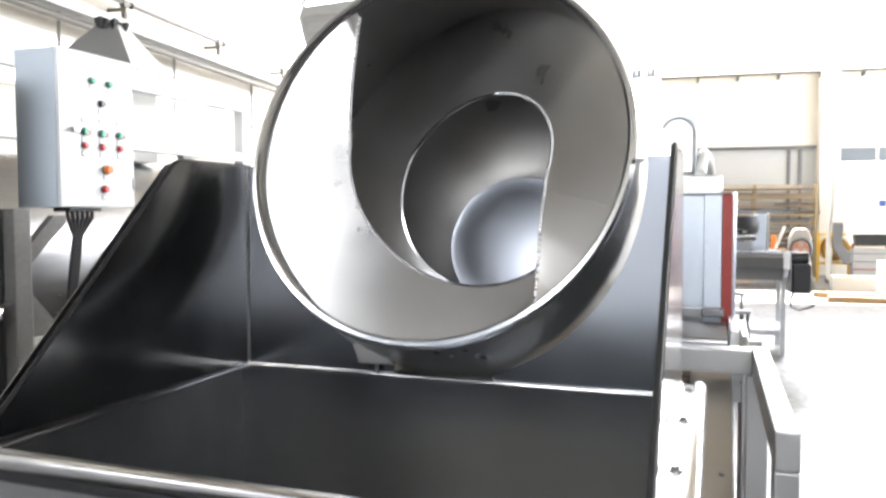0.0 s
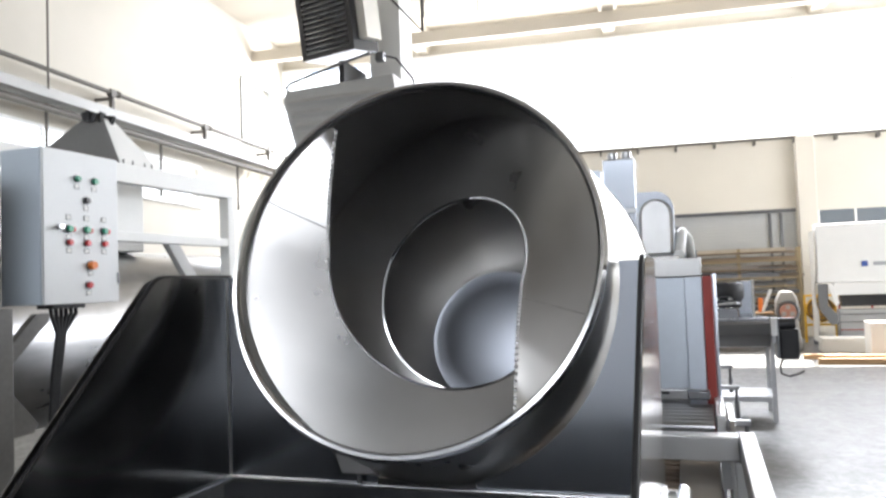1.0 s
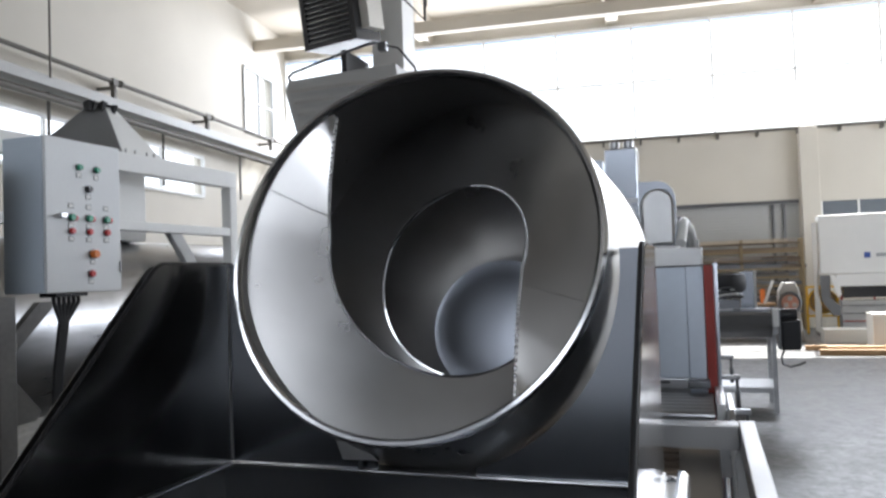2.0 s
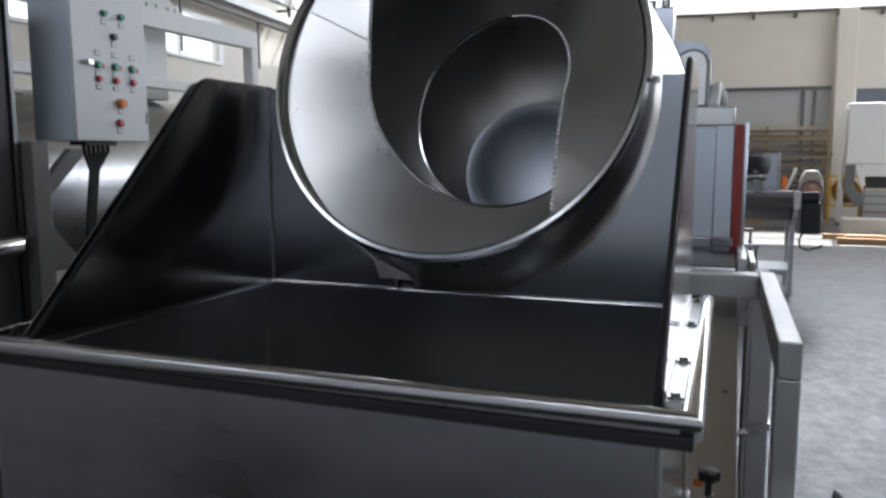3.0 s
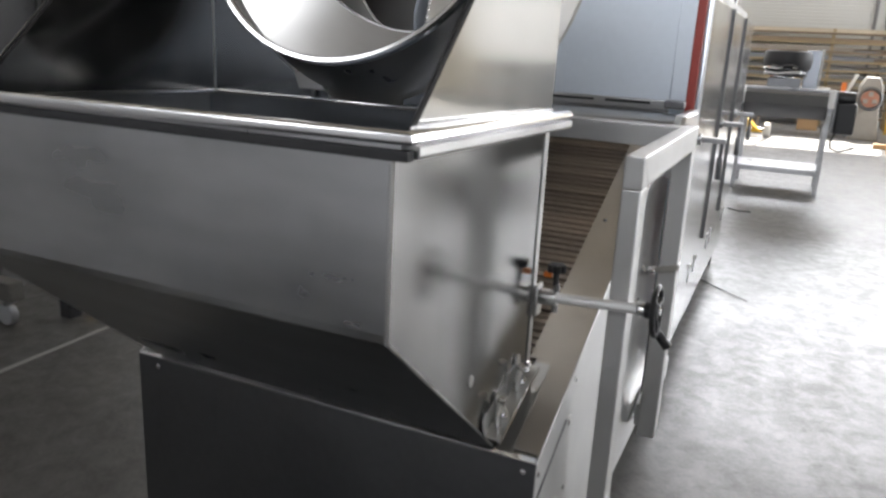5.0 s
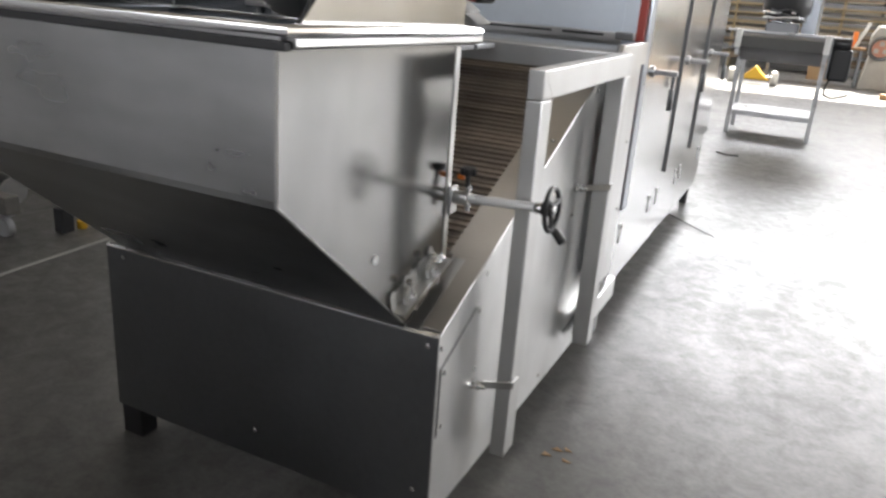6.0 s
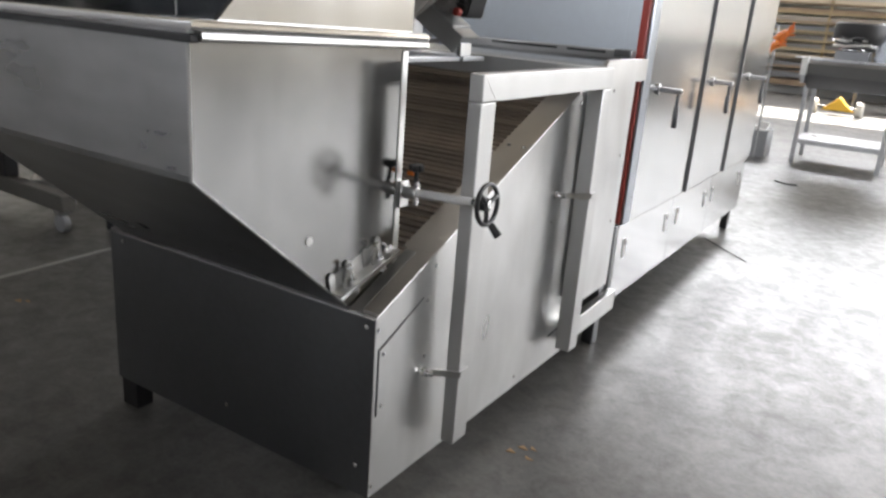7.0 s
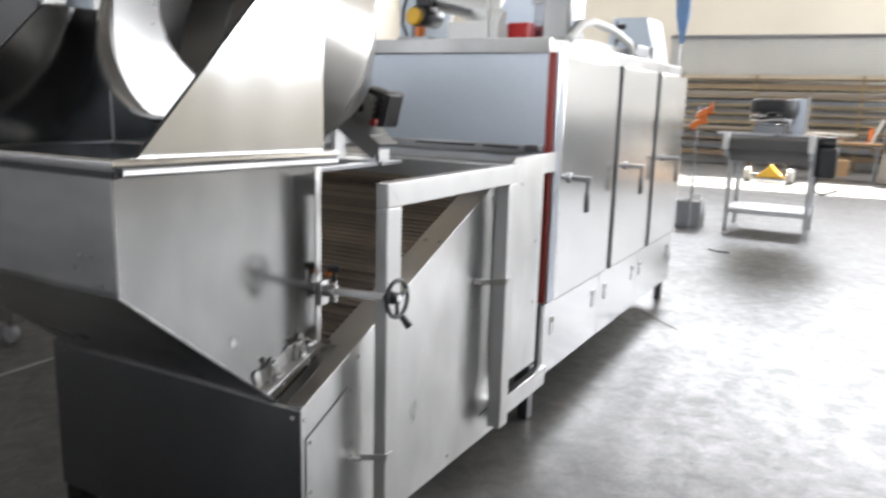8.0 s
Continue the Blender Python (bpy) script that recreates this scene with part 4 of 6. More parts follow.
for f in (0.28, 0.74):
    foot_p = along(f, 0.022, 0.0)
    bm = B()
    cyl(bm, foot_p - ON * 0.040, foot_p + ON * 0.062, 0.0055, 12)
    cyl(bm, foot_p + ON * 0.004, foot_p + ON * 0.013, 0.0115, 6, bev=0.001)
    cyl(bm, foot_p + ON * 0.050, foot_p + ON * 0.060, 0.0100, 6, bev=0.001)
    cyl(bm, foot_p - ON * 0.034, foot_p - ON * 0.024, 0.0115, 6, bev=0.001)
    part("clamp_bolt", bm, CHROME, outlet)
    bm = B()
    q = [along(f - 0.12, 0.020, 0.004), along(f - 0.11, 0.020, 0.030), along(f - 0.05, 0.020, 0.040), along(f, 0.020, 0.030), along(f + 0.02, 0.020, 0.010)]
    sweep(bm, q, 0.0065, 8)
    part("clamp_finger", bm, STEEL_SIDE, outlet, "bent clamping finger")
for f in (0.90, 0.97):
    bolt(along(f, 0.014, 0.0035), "z", outlet, 0.007, 0.010)

# ---- drive below the drum ----
drive = thing("drum_drive", (-0.36, 2.66, 1.196), "dark geared motor on a tilted bright bracket behind the hopper", "motor")
T = Matrix.Translation((-0.385, 2.65, 1.335)) @ Euler((0, radians(33), radians(4))).to_matrix().to_4x4()


def tpart(name, m, mat, fn, label=""):
    t = B()
    fn(t)
    bm = B()
    join(bm, t, m)
    return part(name, bm, mat, drive, label)


tpart("bracket", T, SATIN, lambda t: (box(t, -0.14, 0.13, -0.075, -0.070, -0.050, 0.022, 0.001), box(t, -0.14, 0.13, -0.0695, 0.07, 0.018, 0.022, 0.001)), "bright folded bracket")
tpart("mount_plate", T, SATIN, lambda t: box(t, -0.10, 0.075, -0.085, 0.06, 0.0225, 0.034, 0.002))
T2 = Matrix.Translation((-0.385, 2.65, 1.330)) @ Euler((0, radians(15), radians(-6))).to_matrix().to_4x4() @ Matrix.Translation((0.040, 0, 0.012))
tpart("gearbox", T2, SLATE, lambda t: (box(t, -0.075, 0.035, -0.07, 0.05, 0.035, 0.155, 0.008), cyl(t, (-0.02, -0.080, 0.095), (-0.02, -0.0705, 0.095), 0.038, 24, bev=0.004)), "grey gearbox with a round flange")
# solid black disc stands in for the shade in the hole
tpart("bore", T2, BLACK, lambda t: cyl(t, (-0.02, -0.083, 0.095), (-0.02, -0.0805, 0.095), 0.017, 20), "black disc for the shade inside the bore")
for dx, dz in ((-0.060, 0.050), (0.020, 0.050), (-0.060, 0.140), (0.020, 0.140)):
    tpart("flange_screw", T2, CHROME, lambda t: cyl(t, (dx, -0.078, dz), (dx, -0.0705, dz), 0.007, 8))
tpart("motor_body", T2, BLACK, lambda t: (box(t, 0.037, 0.082, -0.065, 0.06, 0.04, 0.185, 0.012), box(t, 0.0825, 0.088, -0.05, 0.045, 0.05, 0.175, 0.002)), "finned black motor body")
for k in range(5):
    tpart("fin", T2, BLACK, lambda t: box(t, 0.040, 0.079, -0.0725, -0.0655, 0.055 + 0.025 * k, 0.063 + 0.025 * k, 0.001))
tpart("terminal_box", T2, BLACK, lambda t: (box(t, -0.055, 0.03, -0.05, 0.03, 0.1555, 0.18, 0.006), cyl(t, (-0.065, 0.0, 0.165), (-0.0555, 0.0, 0.165), 0.010, 10)))
tpart("cable_gland", T2, RED, lambda t: cyl(t, (0.062, -0.09, 0.058), (0.062, -0.0655, 0.058), 0.016, 16, bev=0.003), "red cap")
part("stand", box(B(), -0.285, -0.266, 2.585, 2.66, 1.2145, 1.262, 0.002), STEEL_SIDE, drive)
part("stand", box(B(), -0.515, -0.495, 2.585, 2.66, 1.2145, 1.395, 0.002), STEEL_SIDE, drive)
part("cross_foot", box(B(), -0.98, -0.25, 2.58, 2.74, 1.196, 1.2135, 0.002), STEEL, drive)
for xx in (-0.92, -0.30):
    part("carrier_arm", box(B(), xx, xx + 0.04, YB + 0.052, 2.579, 1.196, 1.2135, 0.002), STEEL, drive)
part("drum_yoke", box(B(), -0.62, -0.31, 2.05, 2.30, 1.2145, 1.262, 0.004), DARK_STEEL, drive)

# drum support plate visible under the mouth
cradle = thing("drum_cradle", (-0.45, 1.87, 1.30), "steel support block and pale spout plate under the drum", "bracket")
part("support_block", box(B(), -0.66, -0.36, YB + 0.06, YB + 0.20, 1.287, 1.318, 0.004), STEEL, cradle)
part("spout_plate", prism(B(), [(-0.640, 1.3105), (-0.555, 1.3105), (-0.600, 1.352), (-0.655, 1.352)], "y", YB - 0.022, YB - 0.010, 0.002), STEEL_SIDE, cradle)
part("clip", cyl(B(), (-0.600, YB - 0.016, 1.2905), (-0.600, YB - 0.016, 1.312), 0.006, 8), DARK_STEEL, cradle)

# ---- oven ----
OXR, OY0, OY1, OZT = 0.149, 3.455, 6.30, 1.775
oven = thing("tunnel_oven", (-0.40, 4.9, 0), "long stainless tunnel oven with tall doors along its side", "oven")
bm = B()
box(bm, -0.98, OXR - 0.05, OY0 + 0.03, OY1 - 0.02, 0.08, OZT - 0.004, 0.006)
part("body", bm, STEEL, oven)
part("front_panel", box(B(), -0.925, 0.045, OY0 + 0.010, OY0 + 0.028, 1.262, 1.700, 0.004), FILM_PANEL, oven, "blue-grey front panel")
part("front_header", box(B(), -0.98, 0.1115, OY0 - 0.004, OY0 + 0.028, 1.7005, OZT, 0.006), STEEL_SIDE, oven)
part("front_jamb", box(B(), 0.0465, 0.1115, OY0 - 0.002, OY0 + 0.028, 0.47, 1.700, 0.004), FILM_PANEL, oven)
part("front_jamb", box(B(), -0.98, -0.927, OY0 - 0.002, OY0 + 0.028, 0.47, 1.700, 0.004), FILM_PANEL, oven)
part("front_sill", box(B(), -0.925, 0.045, OY0 - 0.01, OY0 + 0.028, 1.222, 1.2615, 0.003), STEEL, oven)
for xa, xb in ((-0.62, -0.27), (-0.22, -0.03)):
    part("inlet_slot", box(B(), xa, xb, OY0 - 0.0125, OY0 - 0.0105, 1.243, 1.253), BLACK, oven)
part("gasket", box(B(), 0.112, 0.148, OY0 - 0.020, OY0 + 0.020, 0.478, 1.704, 0.006), RED, oven, "red silicone door gasket")
part("door_stile", box(B(), 0.1485, OXR + 0.014, OY0 + 0.002, OY0 + 0.095, 0.473, 1.712, 0.004), STILE, oven, "blue-grey folded door stile")
for zz in (0.60, 1.05, 1.55):
    bolt((OXR + 0.016, OY0 + 0.060, zz), "x", oven, 0.004, 0.003, name="screw")
ys = (3.552, 4.478, 5.375, 6.265)
for i in range(3):
    bm = B()
    box(bm, OXR - 0.045, OXR + 0.008, ys[i] + 0.007, ys[i + 1] - 0.014, 0.470, 1.692, 0.006)
    d = part("door", bm, MIRROR_STEEL, oven, "tall mirror-like stainless door")
    part("door_gap", box(B(), OXR - 0.044, OXR - 0.030, ys[i + 1] - 0.0135, ys[i + 1] + 0.0065, 0.480, 1.690), BLACK, oven)
    # strip over the door's return face, its shade put into the colour
    if i:
        part("door_edge", box(B(), OXR - 0.040, OXR + 0.020, ys[i] + 0.0010, ys[i] + 0.0165, 0.474, 1.693), EDGE_GREY, d, "door edge with its shade put into dark grey")
    hy = (3.690, 4.700, 5.660)[i]
    bm = B()
    box(bm, OXR + 0.006, OXR + 0.125, hy - 0.012, hy + 0.012, 1.082, 1.106, 0.004)
    cyl(bm, (OXR + 0.004, hy, 1.094), (OXR + 0.020, hy, 1.094), 0.026, 18, bev=0.003)
    part("latch_bar", bm, STEEL, d, "steel latch bar standing out from the door")
    bm = B()
    cyl(bm, (OXR + 0.108, hy, 1.084), (OXR + 0.108, hy, 1.02), 0.0085, 12)
    cyl(bm, (OXR + 0.108, hy, 1.025), (OXR + 0.110, hy, 0.925), 0.0135, 14, bev=0.004)
    part("latch_lever", bm, DARK_STEEL, d, "hanging lever grip")
LXR = 0.136                                  # face of the low panels
ks = (3.492, 4.385, 5.225, 6.265)
for i in range(3):
    bm = B()
    box(bm, 0.060, LXR, ks[i] + 0.004, ks[i + 1] - 0.005, 0.070, 0.452, 0.003)
    d = part("lower_door", bm, MIRROR_STEEL, oven, "low mirror-like panel with round locks")
    part("top_fold", box(B(), 0.060, LXR + 0.004, ks[i] + 0.002, ks[i + 1] - 0.002, 0.4522, 0.458, 0.001), CHROME, d, "bright folded top edge")
    part("joint", box(B(), LXR - 0.012, LXR - 0.004, ks[i + 1] - 0.0048, ks[i + 1] + 0.0038, 0.072, 0.451), BLACK, oven)
    for q in ((ks[i] + 0.115, ks[i + 1] - 0.105) if i < 2 else (ks[i] + 0.085, ks[i + 1] - 0.16)):
        bm = B()
        cyl(bm, (LXR + 0.003, q, 0.352), (LXR + 0.011, q, 0.352), 0.013, 18, bev=0.002)
        cyl(bm, (LXR + 0.010, q, 0.352), (LXR + 0.014, q, 0.352), 0.005, 6)
        part("lock", bm, CHROME, d)
        oval = [(q + 0.021 * math.cos(radians(a)), (0.352 if a < 180 else 0.290) + 0.021 * math.sin(radians(a))) for a in range(0, 361, 20)]
        part("lock_plate", prism(B(), oval, "x", LXR - 0.0005, LXR + 0.0035), STEEL_SIDE, d, "oval pressed lock plate")
        part("finger_slot", box(B(), LXR + 0.0025, LXR + 0.0042, q - 0.010, q + 0.010, 0.282, 0.322, 0.0), STEEL, d)
part("plinth_end", box(B(), 0.058, LXR + 0.001, ks[0] - 0.045, ks[0] + 0.003, 0.062, 0.462, 0.003), DARK_STEEL, oven)
for yy, xr in ((3.70, -0.10), (6.17, 0.05)):
    for xx in (-0.95, xr):
        part("leg", box(B(), xx, xx + 0.055, yy, yy + 0.055, FZ, 0.079, 0.003), DARK_STEEL, oven)
part("roof_ridge", prism(B(), [(3.62, OZT + 0.001), (4.3, OZT + 0.05), (5.6, OZT + 0.05), (6.25, OZT + 0.001)], "x", -0.9, 0.02), STEEL_SIDE, oven)

# ---- on top of the oven ----
stack = thing("exhaust_box", (-0.27, 4.38, 1.80), "tall bright sheet-metal exhaust box with two knobs on top", "duct")
part("shaft", box(B(), -0.349, -0.189, 4.30, 4.46, 1.896, 2.345, 0.006), STEEL_BLUE, stack)
part("pedestal", box(B(), -0.360, -0.180, 4.29, 4.47, 1.802, 1.895, 0.006), STEEL_BLUE, stack)
single("red_box", box(B(), -0.444, -0.308, 4.15, 4.25, 1.802, 1.945, 0.008), REDBTN, "small red metal box on the oven roof", "box")
duct = thing("roof_duct", (-0.58, 4.8, 1.80), "dull grey sheet-metal duct box with a sloping end", "duct")
part("casing", prism(B(), [(-0.76, 1.802), (-0.40, 1.802), (-0.40, 2.34), (-0.56, 2.34), (-0.76, 2.02)], "y", 4.62, 5.05, 0.006), FILM_PANEL, duct)
part("band", box(B(), -0.765, -0.395, 4.60, 4.618, 1.802, 1.86, 0.002), STEEL_SIDE, duct)
for xx in (-0.305, -0.232):
    part("knob", cyl(B(), (xx, 4.38, 2.344), (xx, 4.38, 2.392), 0.025, 16, bev=0.004), STEEL, stack)
part("collar", box(B(), -0.360, -0.180, 4.29, 4.47, 2.06, 2.085, 0.004), STEEL, stack)
elbow = thing("duct_elbow", (-0.06, 4.05, 1.80), "bright sheet-metal duct elbow rising from the oven", "duct")
pts = [(-0.165, 1.802), (0.002, 1.802)] + [(-0.083 + 0.085 * math.cos(radians(a)), 2.048 + 0.085 * math.sin(radians(a))) for a in range(0, 91, 9)] + [(-0.165, 2.133)]
part("casing", prism(B(), pts, "y", 4.02, 4.20), STEEL_BLUE, elbow)
pts = [(-0.152, 1.83), (-0.006, 1.83)] + [(-0.079 + 0.075 * math.cos(radians(a)), 2.02 + 0.075 * math.sin(radians(a))) for a in range(0, 181, 12)]
part("bend", prism(B(), pts, "y", 3.985, 4.0195, 0.012), STEEL_SIDE, elbow, "rounded elbow bend")
part("foot_flange", box(B(), -0.178, 0.015, 4.0, 4.22, 1.8, 1.8018), STEEL, elbow)
valve = thing("gas_valve", (0.0, 4.83, 1.80), "small dark knobs on an upright pipe beside the duct", "valve")
part("pipe", cyl(B(), (-0.005, 4.85, 1.802), (-0.005, 4.85, 2.01), 0.009, 10), DARK_STEEL, valve)
for zz in (1.90, 1.972):
    part("knob", cyl(B(), (0.004, 4.845, zz), (0.048, 4.815, zz), 0.018, 12, bev=0.003), BLACK, valve)


blower = thing("burner_motor", (-0.86, 3.85, 1.80), "yellow-capped motor with a black cable on the oven roof", "motor")
part("stand", box(B(), -0.98, -0.78, 3.80, 3.98, 1.802, 1.845, 0.004), STEEL, blower)
part("body", cyl(B(), (-0.865, 3.82, 1.965), (-0.865, 4.05, 1.965), 0.056, 24, bev=0.008), BLACK, blower)
part("cap", cyl(B(), (-0.865, 3.775, 1.955), (-0.865, 3.8195, 1.955), 0.050, 24, bev=0.012), YELLOW, blower, "round yellow cap")
part("neck", box(B(), -0.855, -0.825, 3.79, 3.86, 1.8455, 1.900, 0.004), ORANGE, blower)
part("bracket", box(B(), -0.905, -0.885, 3.83, 3.95, 1.8455, 1.925, 0.004), DARK_STEEL, blower)
part("cable", sweep(B(), [(-0.93, 3.83, 1.85), (-0.965, 3.83, 1.92), (-0.96, 3.83, 2.0), (-0.93, 3.84, 2.1), (-0.91, 3.86, 2.2)], 0.009, 8), RUBBER, blower)
part("terminal_box", box(B(), -0.88, -0.79, 3.83, 3.93, 2.015, 2.06, 0.006), BLACK, blower)
left_box = thing("roof_box", (-1.0, 4.2, 1.80), "pale blue-grey sheet-metal box on the oven roof", "box")
part("shell", box(B(), -1.16, -0.97, 4.1, 4.4, 1.802, 2.25, 0.006), BLUE_PAINT, left_box)
arm = thing("pipe_arm", (-0.6, 4.0, 1.80), "dark sloping pipe with a white sleeve over the oven roof", "pipe")
part("rod", sweep(B(), [(-0.80, 3.9, 2.04), (-0.66, 3.9, 2.01), (-0.55, 3.9, 1.98)], 0.014, 10), DARK_STEEL, arm)
part("sleeve", sweep(B(), [(-0.80, 4.0, 2.06), (-0.60, 4.0, 2.00), (-0.42, 4.03, 1.94)], 0.058, 18), WHITE_PAINT, arm)
part("upright", cyl(B(), (-0.46, 3.92, 1.802), (-0.46, 3.92, 2.3), 0.010, 10), WHITE_PAINT, arm)
part("foot", box(B(), -0.72, -0.40, 3.93, 4.07, 1.802, 1.935, 0.008), WHITE_PAINT, arm)
hose = thing("white_hose", (0.03, 4.6, 1.80), "white hose and grey fittings along the oven edge", "hose")
part("hose", sweep(B(), [(0.02, 3.95, 1.83), (0.03, 4.1, 1.92), (0.03, 4.3, 1.95), (0.05, 4.6, 1.93), (0.06, 4.9, 1.88), (0.06, 5.0, 1.82)], 0.024, 12), WHITE_PAINT, hose)
part("fitting", box(B(), 0.0, 0.075, 5.05, 5.35, 1.802, 1.885, 0.01), DARK_STEEL, hose)
part("tap", cyl(B(), (0.08, 5.40, 1.802), (0.08, 5.40, 1.89), 0.012, 10), CHROME, hose)
hood2 = thing("extraction_hood", (-0.15, 5.95, 1.80), "blue-grey sheet-metal extraction hood on the oven roof", "hood")
bm = B()
prism(bm, [(-0.42, 1.802), (-0.015, 1.802), (-0.10, 2.145), (-0.36, 2.145)], "y", 5.88, 6.30, 0.004)
part("canopy", bm, BLUE_PAINT, hood2)
bag = thing("blue_sheet", (-0.70, 9.6, 0), "blue plastic sheet hanging from a thin steel post", "sheet")
bm = B()
prism(bm, [(-0.80, 3.05), (-0.62, 3.05), (-0.62, 2.6), (-0.67, 2.27), (-0.70, 2.27), (-0.78, 2.6)], "y", 9.59, 9.63, 0.008)
part("sheet", bm, material("blue_film", (0.16, 0.30, 0.55), 0.5, 0, 0.2, 6, 0.1), bag)
part("post", cyl(B(), (-0.71, 9.64, 0.0), (-0.71, 9.64, 3.1), 0.010, 8), STEEL, bag)

# ---- outfeed table beyond the oven ----
table = thing("outfeed_table", (0.47, 10.35, 0), "steel outfeed table with a dark mesh belt and a low shelf", "table")
TX0, TX1, TY0, TY1 = -0.02, 0.955, 10.05, 10.80
for xx in (TX0, TX1 - 0.05):
    for yy in (TY0, TY1):
        part("leg", box(B(), xx, xx + 0.05, yy, yy + 0.05, 0, 0.93, 0.004), STEEL, table)
part("shelf_rail", box(B(), TX0 + 0.052, TX1 - 0.052, TY0 + 0.005, TY0 + 0.04, 0.235, 0.29, 0.003), STEEL, table)
part("shelf_rail", box(B(), TX0 + 0.052, TX1 - 0.052, TY1 + 0.005, TY1 + 0.04, 0.235, 0.29, 0.003), STEEL, table)
for xx in (TX0 + 0.005, TX1 - 0.045):
    part("shelf_rail", box(B(), xx, xx + 0.04, TY0 + 0.052, TY1 - 0.002, 0.235, 0.29, 0.003), STEEL, table)
part("shelf", box(B(), TX0 + 0.01, TX1 - 0.01, TY0 + 0.041, TY1 + 0.004, 0.291, 0.297), STEEL, table)
bm = B()
prism(bm, [(9.66, 1.06), (9.66, 1.18), (9.72, 1.21), (11.0, 1.21), (11.0, 0.90), (9.95, 0.90)], "x", 0.02, 0.90)
part("belt", bm, BELT, table, "dark mesh belt")
for k in range(7):
    yy = 9.74 + k * 0.18
    part("belt_rib", box(B(), 0.02, 0.90, yy, yy + 0.02, 1.2102, 1.222), DARK_STEEL, table)
for xx in (-0.03, 0.905):
    part("side_rail", box(B(), xx, xx + 0.045, 9.70, 11.0, 0.96, 1.15, 0.004), STEEL, table)
    part("end_block", box(B(), xx - 0.01, xx + 0.055, 9.60, 9.698, 1.05, 1.255, 0.006), WHITE_PAINT, table, "pale bearing block")
part("top_strip", box(B(), -0.16, 0.90, 9.90, 9.96, 1.2225, 1.245, 0.003), STEEL, table)
part("drive_motor", box(B(), 0.985, 1.20, 9.76, 9.96, 0.765, 1.12, 0.03), BLACK, table, "black drive motor")
part("motor_cap", cyl(B(), (0.985, 9.86, 1.165), (1.17, 9.86, 1.165), 0.075, 20, bev=0.01), BLACK, table)
part("motor_bracket", box(B(), 0.962, 0.984, 9.68, 9.98, 0.78, 1.24, 0.004), DARK_STEEL, table)
part("cable", sweep(B(), [(1.02, 9.85, 0.765), (0.99, 9.85, 0.68), (1.00, 9.85, 0.60), (1.08, 9.84, 0.57), (1.18, 9.84, 0.60), (1.24, 9.84, 0.63)], 0.012, 8), RUBBER, table)
reel = thing("cable_reel", (0.40, 10.3, 1.223), "black tyre-like ring full of cables on the table", "reel")
RM = Matrix.Translation((0.40, 10.36, 0))
bm = B()
lathe(bm, [(0.19, 1.43), (0.225, 1.42), (0.262, 1.47), (0.272, 1.57), (0.258, 1.645), (0.225, 1.66), (0.205, 1.64), (0.222, 1.58), (0.218, 1.49), (0.19, 1.45)], RM, 48)
part("rim", bm, RUBBER, reel, "black tyre-like ring")
part("tray", cyl(B(), (0.40, 10.36, 1.385), (0.40, 10.36, 1.418), 0.235, 40, bev=0.006), DARK_STEEL, reel)
rng = random.Random(4)
for k in range(13):
    r0 = rng.uniform(0.10, 0.21)
    cx, cy, zz = 0.40 + rng.uniform(-0.04, 0.04), 10.18 + rng.uniform(-0.04, 0.03), 1.36 + 0.010 * k
    a0 = rng.uniform(0, 6.28)
    pts = [(cx + r0 * math.cos(a0 + 0.5 * q), cy + 0.45 * r0 * math.sin(a0 + 0.5 * q), zz + rng.uniform(-0.012, 0.016)) for q in range(12)]
    part("cable", sweep(B(), pts, 0.011, 7), (CHROME, RUBBER, DARK_STEEL, RUBBER, WHITE_PAINT)[k % 5], reel)
part("stand", box(B(), 0.22, 0.58, 10.1, 10.5, 1.2225, 1.345, 0.01), DARK_STEEL, reel)

post = thing("table_screen", (0.72, 10.5, 1.21), "upright grey sheet-metal end plate on the table", "panel")
part("plate", box(B(), 0.60, 0.764, 10.50, 10.53, 1.211, 1.675, 0.004), STEEL_BLUE, post)
part("edge", box(B(), 0.766, 0.792, 10.49, 10.54, 1.211, 1.69, 0.003), WHITE_PAINT, post)
fbin = thing("floor_bin", (-0.40, 10.3, 0), "open grey steel bin with pale scraps beside the table", "bin")
bm = B()
for q in ((-0.56, -0.24, 10.10, 10.112), (-0.56, -0.24, 10.468, 10.48), (-0.56, -0.548, 10.113, 10.467), (-0.252, -0.24, 10.113, 10.467)):
    box(bm, *q, 0.0, 0.32)
box(bm, -0.547, -0.253, 10.113, 10.467, 0.0, 0.01)
part("tub", bm, CABINET_GREY, fbin)
part("scrap", prism(B(), [(-0.52, 0.20), (-0.42, 0.37), (-0.30, 0.30), (-0.28, 0.15)], "y", 10.2, 10.24), WHITE_PAINT, fbin)
part("scrap", prism(B(), [(-0.50, 0.24), (-0.36, 0.42), (-0.27, 0.40), (-0.34, 0.22)], "y", 10.30, 10.33), WHITE_PAINT, fbin)
part("scrap", box(B(), -0.58, -0.22, 10.13, 10.17, 0.322, 0.34, 0.004), WHITE_PAINT, fbin)
TY = 18.6
tool = thing("floor_machine", (-0.5, TY, 0), "yellow wheeled machine with pale sacks standing on the floor", "machine")
part("body", prism(B(), [(-0.78, 0.10), (-0.12, 0.10), (-0.32, 0.26), (-0.45, 0.40), (-0.60, 0.26)], "y", TY, TY + 0.3, 0.02), YELLOW, tool)
for xx in (-1.0, -0.10):
    part("wheel", cyl(B(), (xx, TY + 0.1, 0.16), (xx + 0.14, TY + 0.1, 0.16), 0.16, 20, bev=0.02), BEIGE, tool)
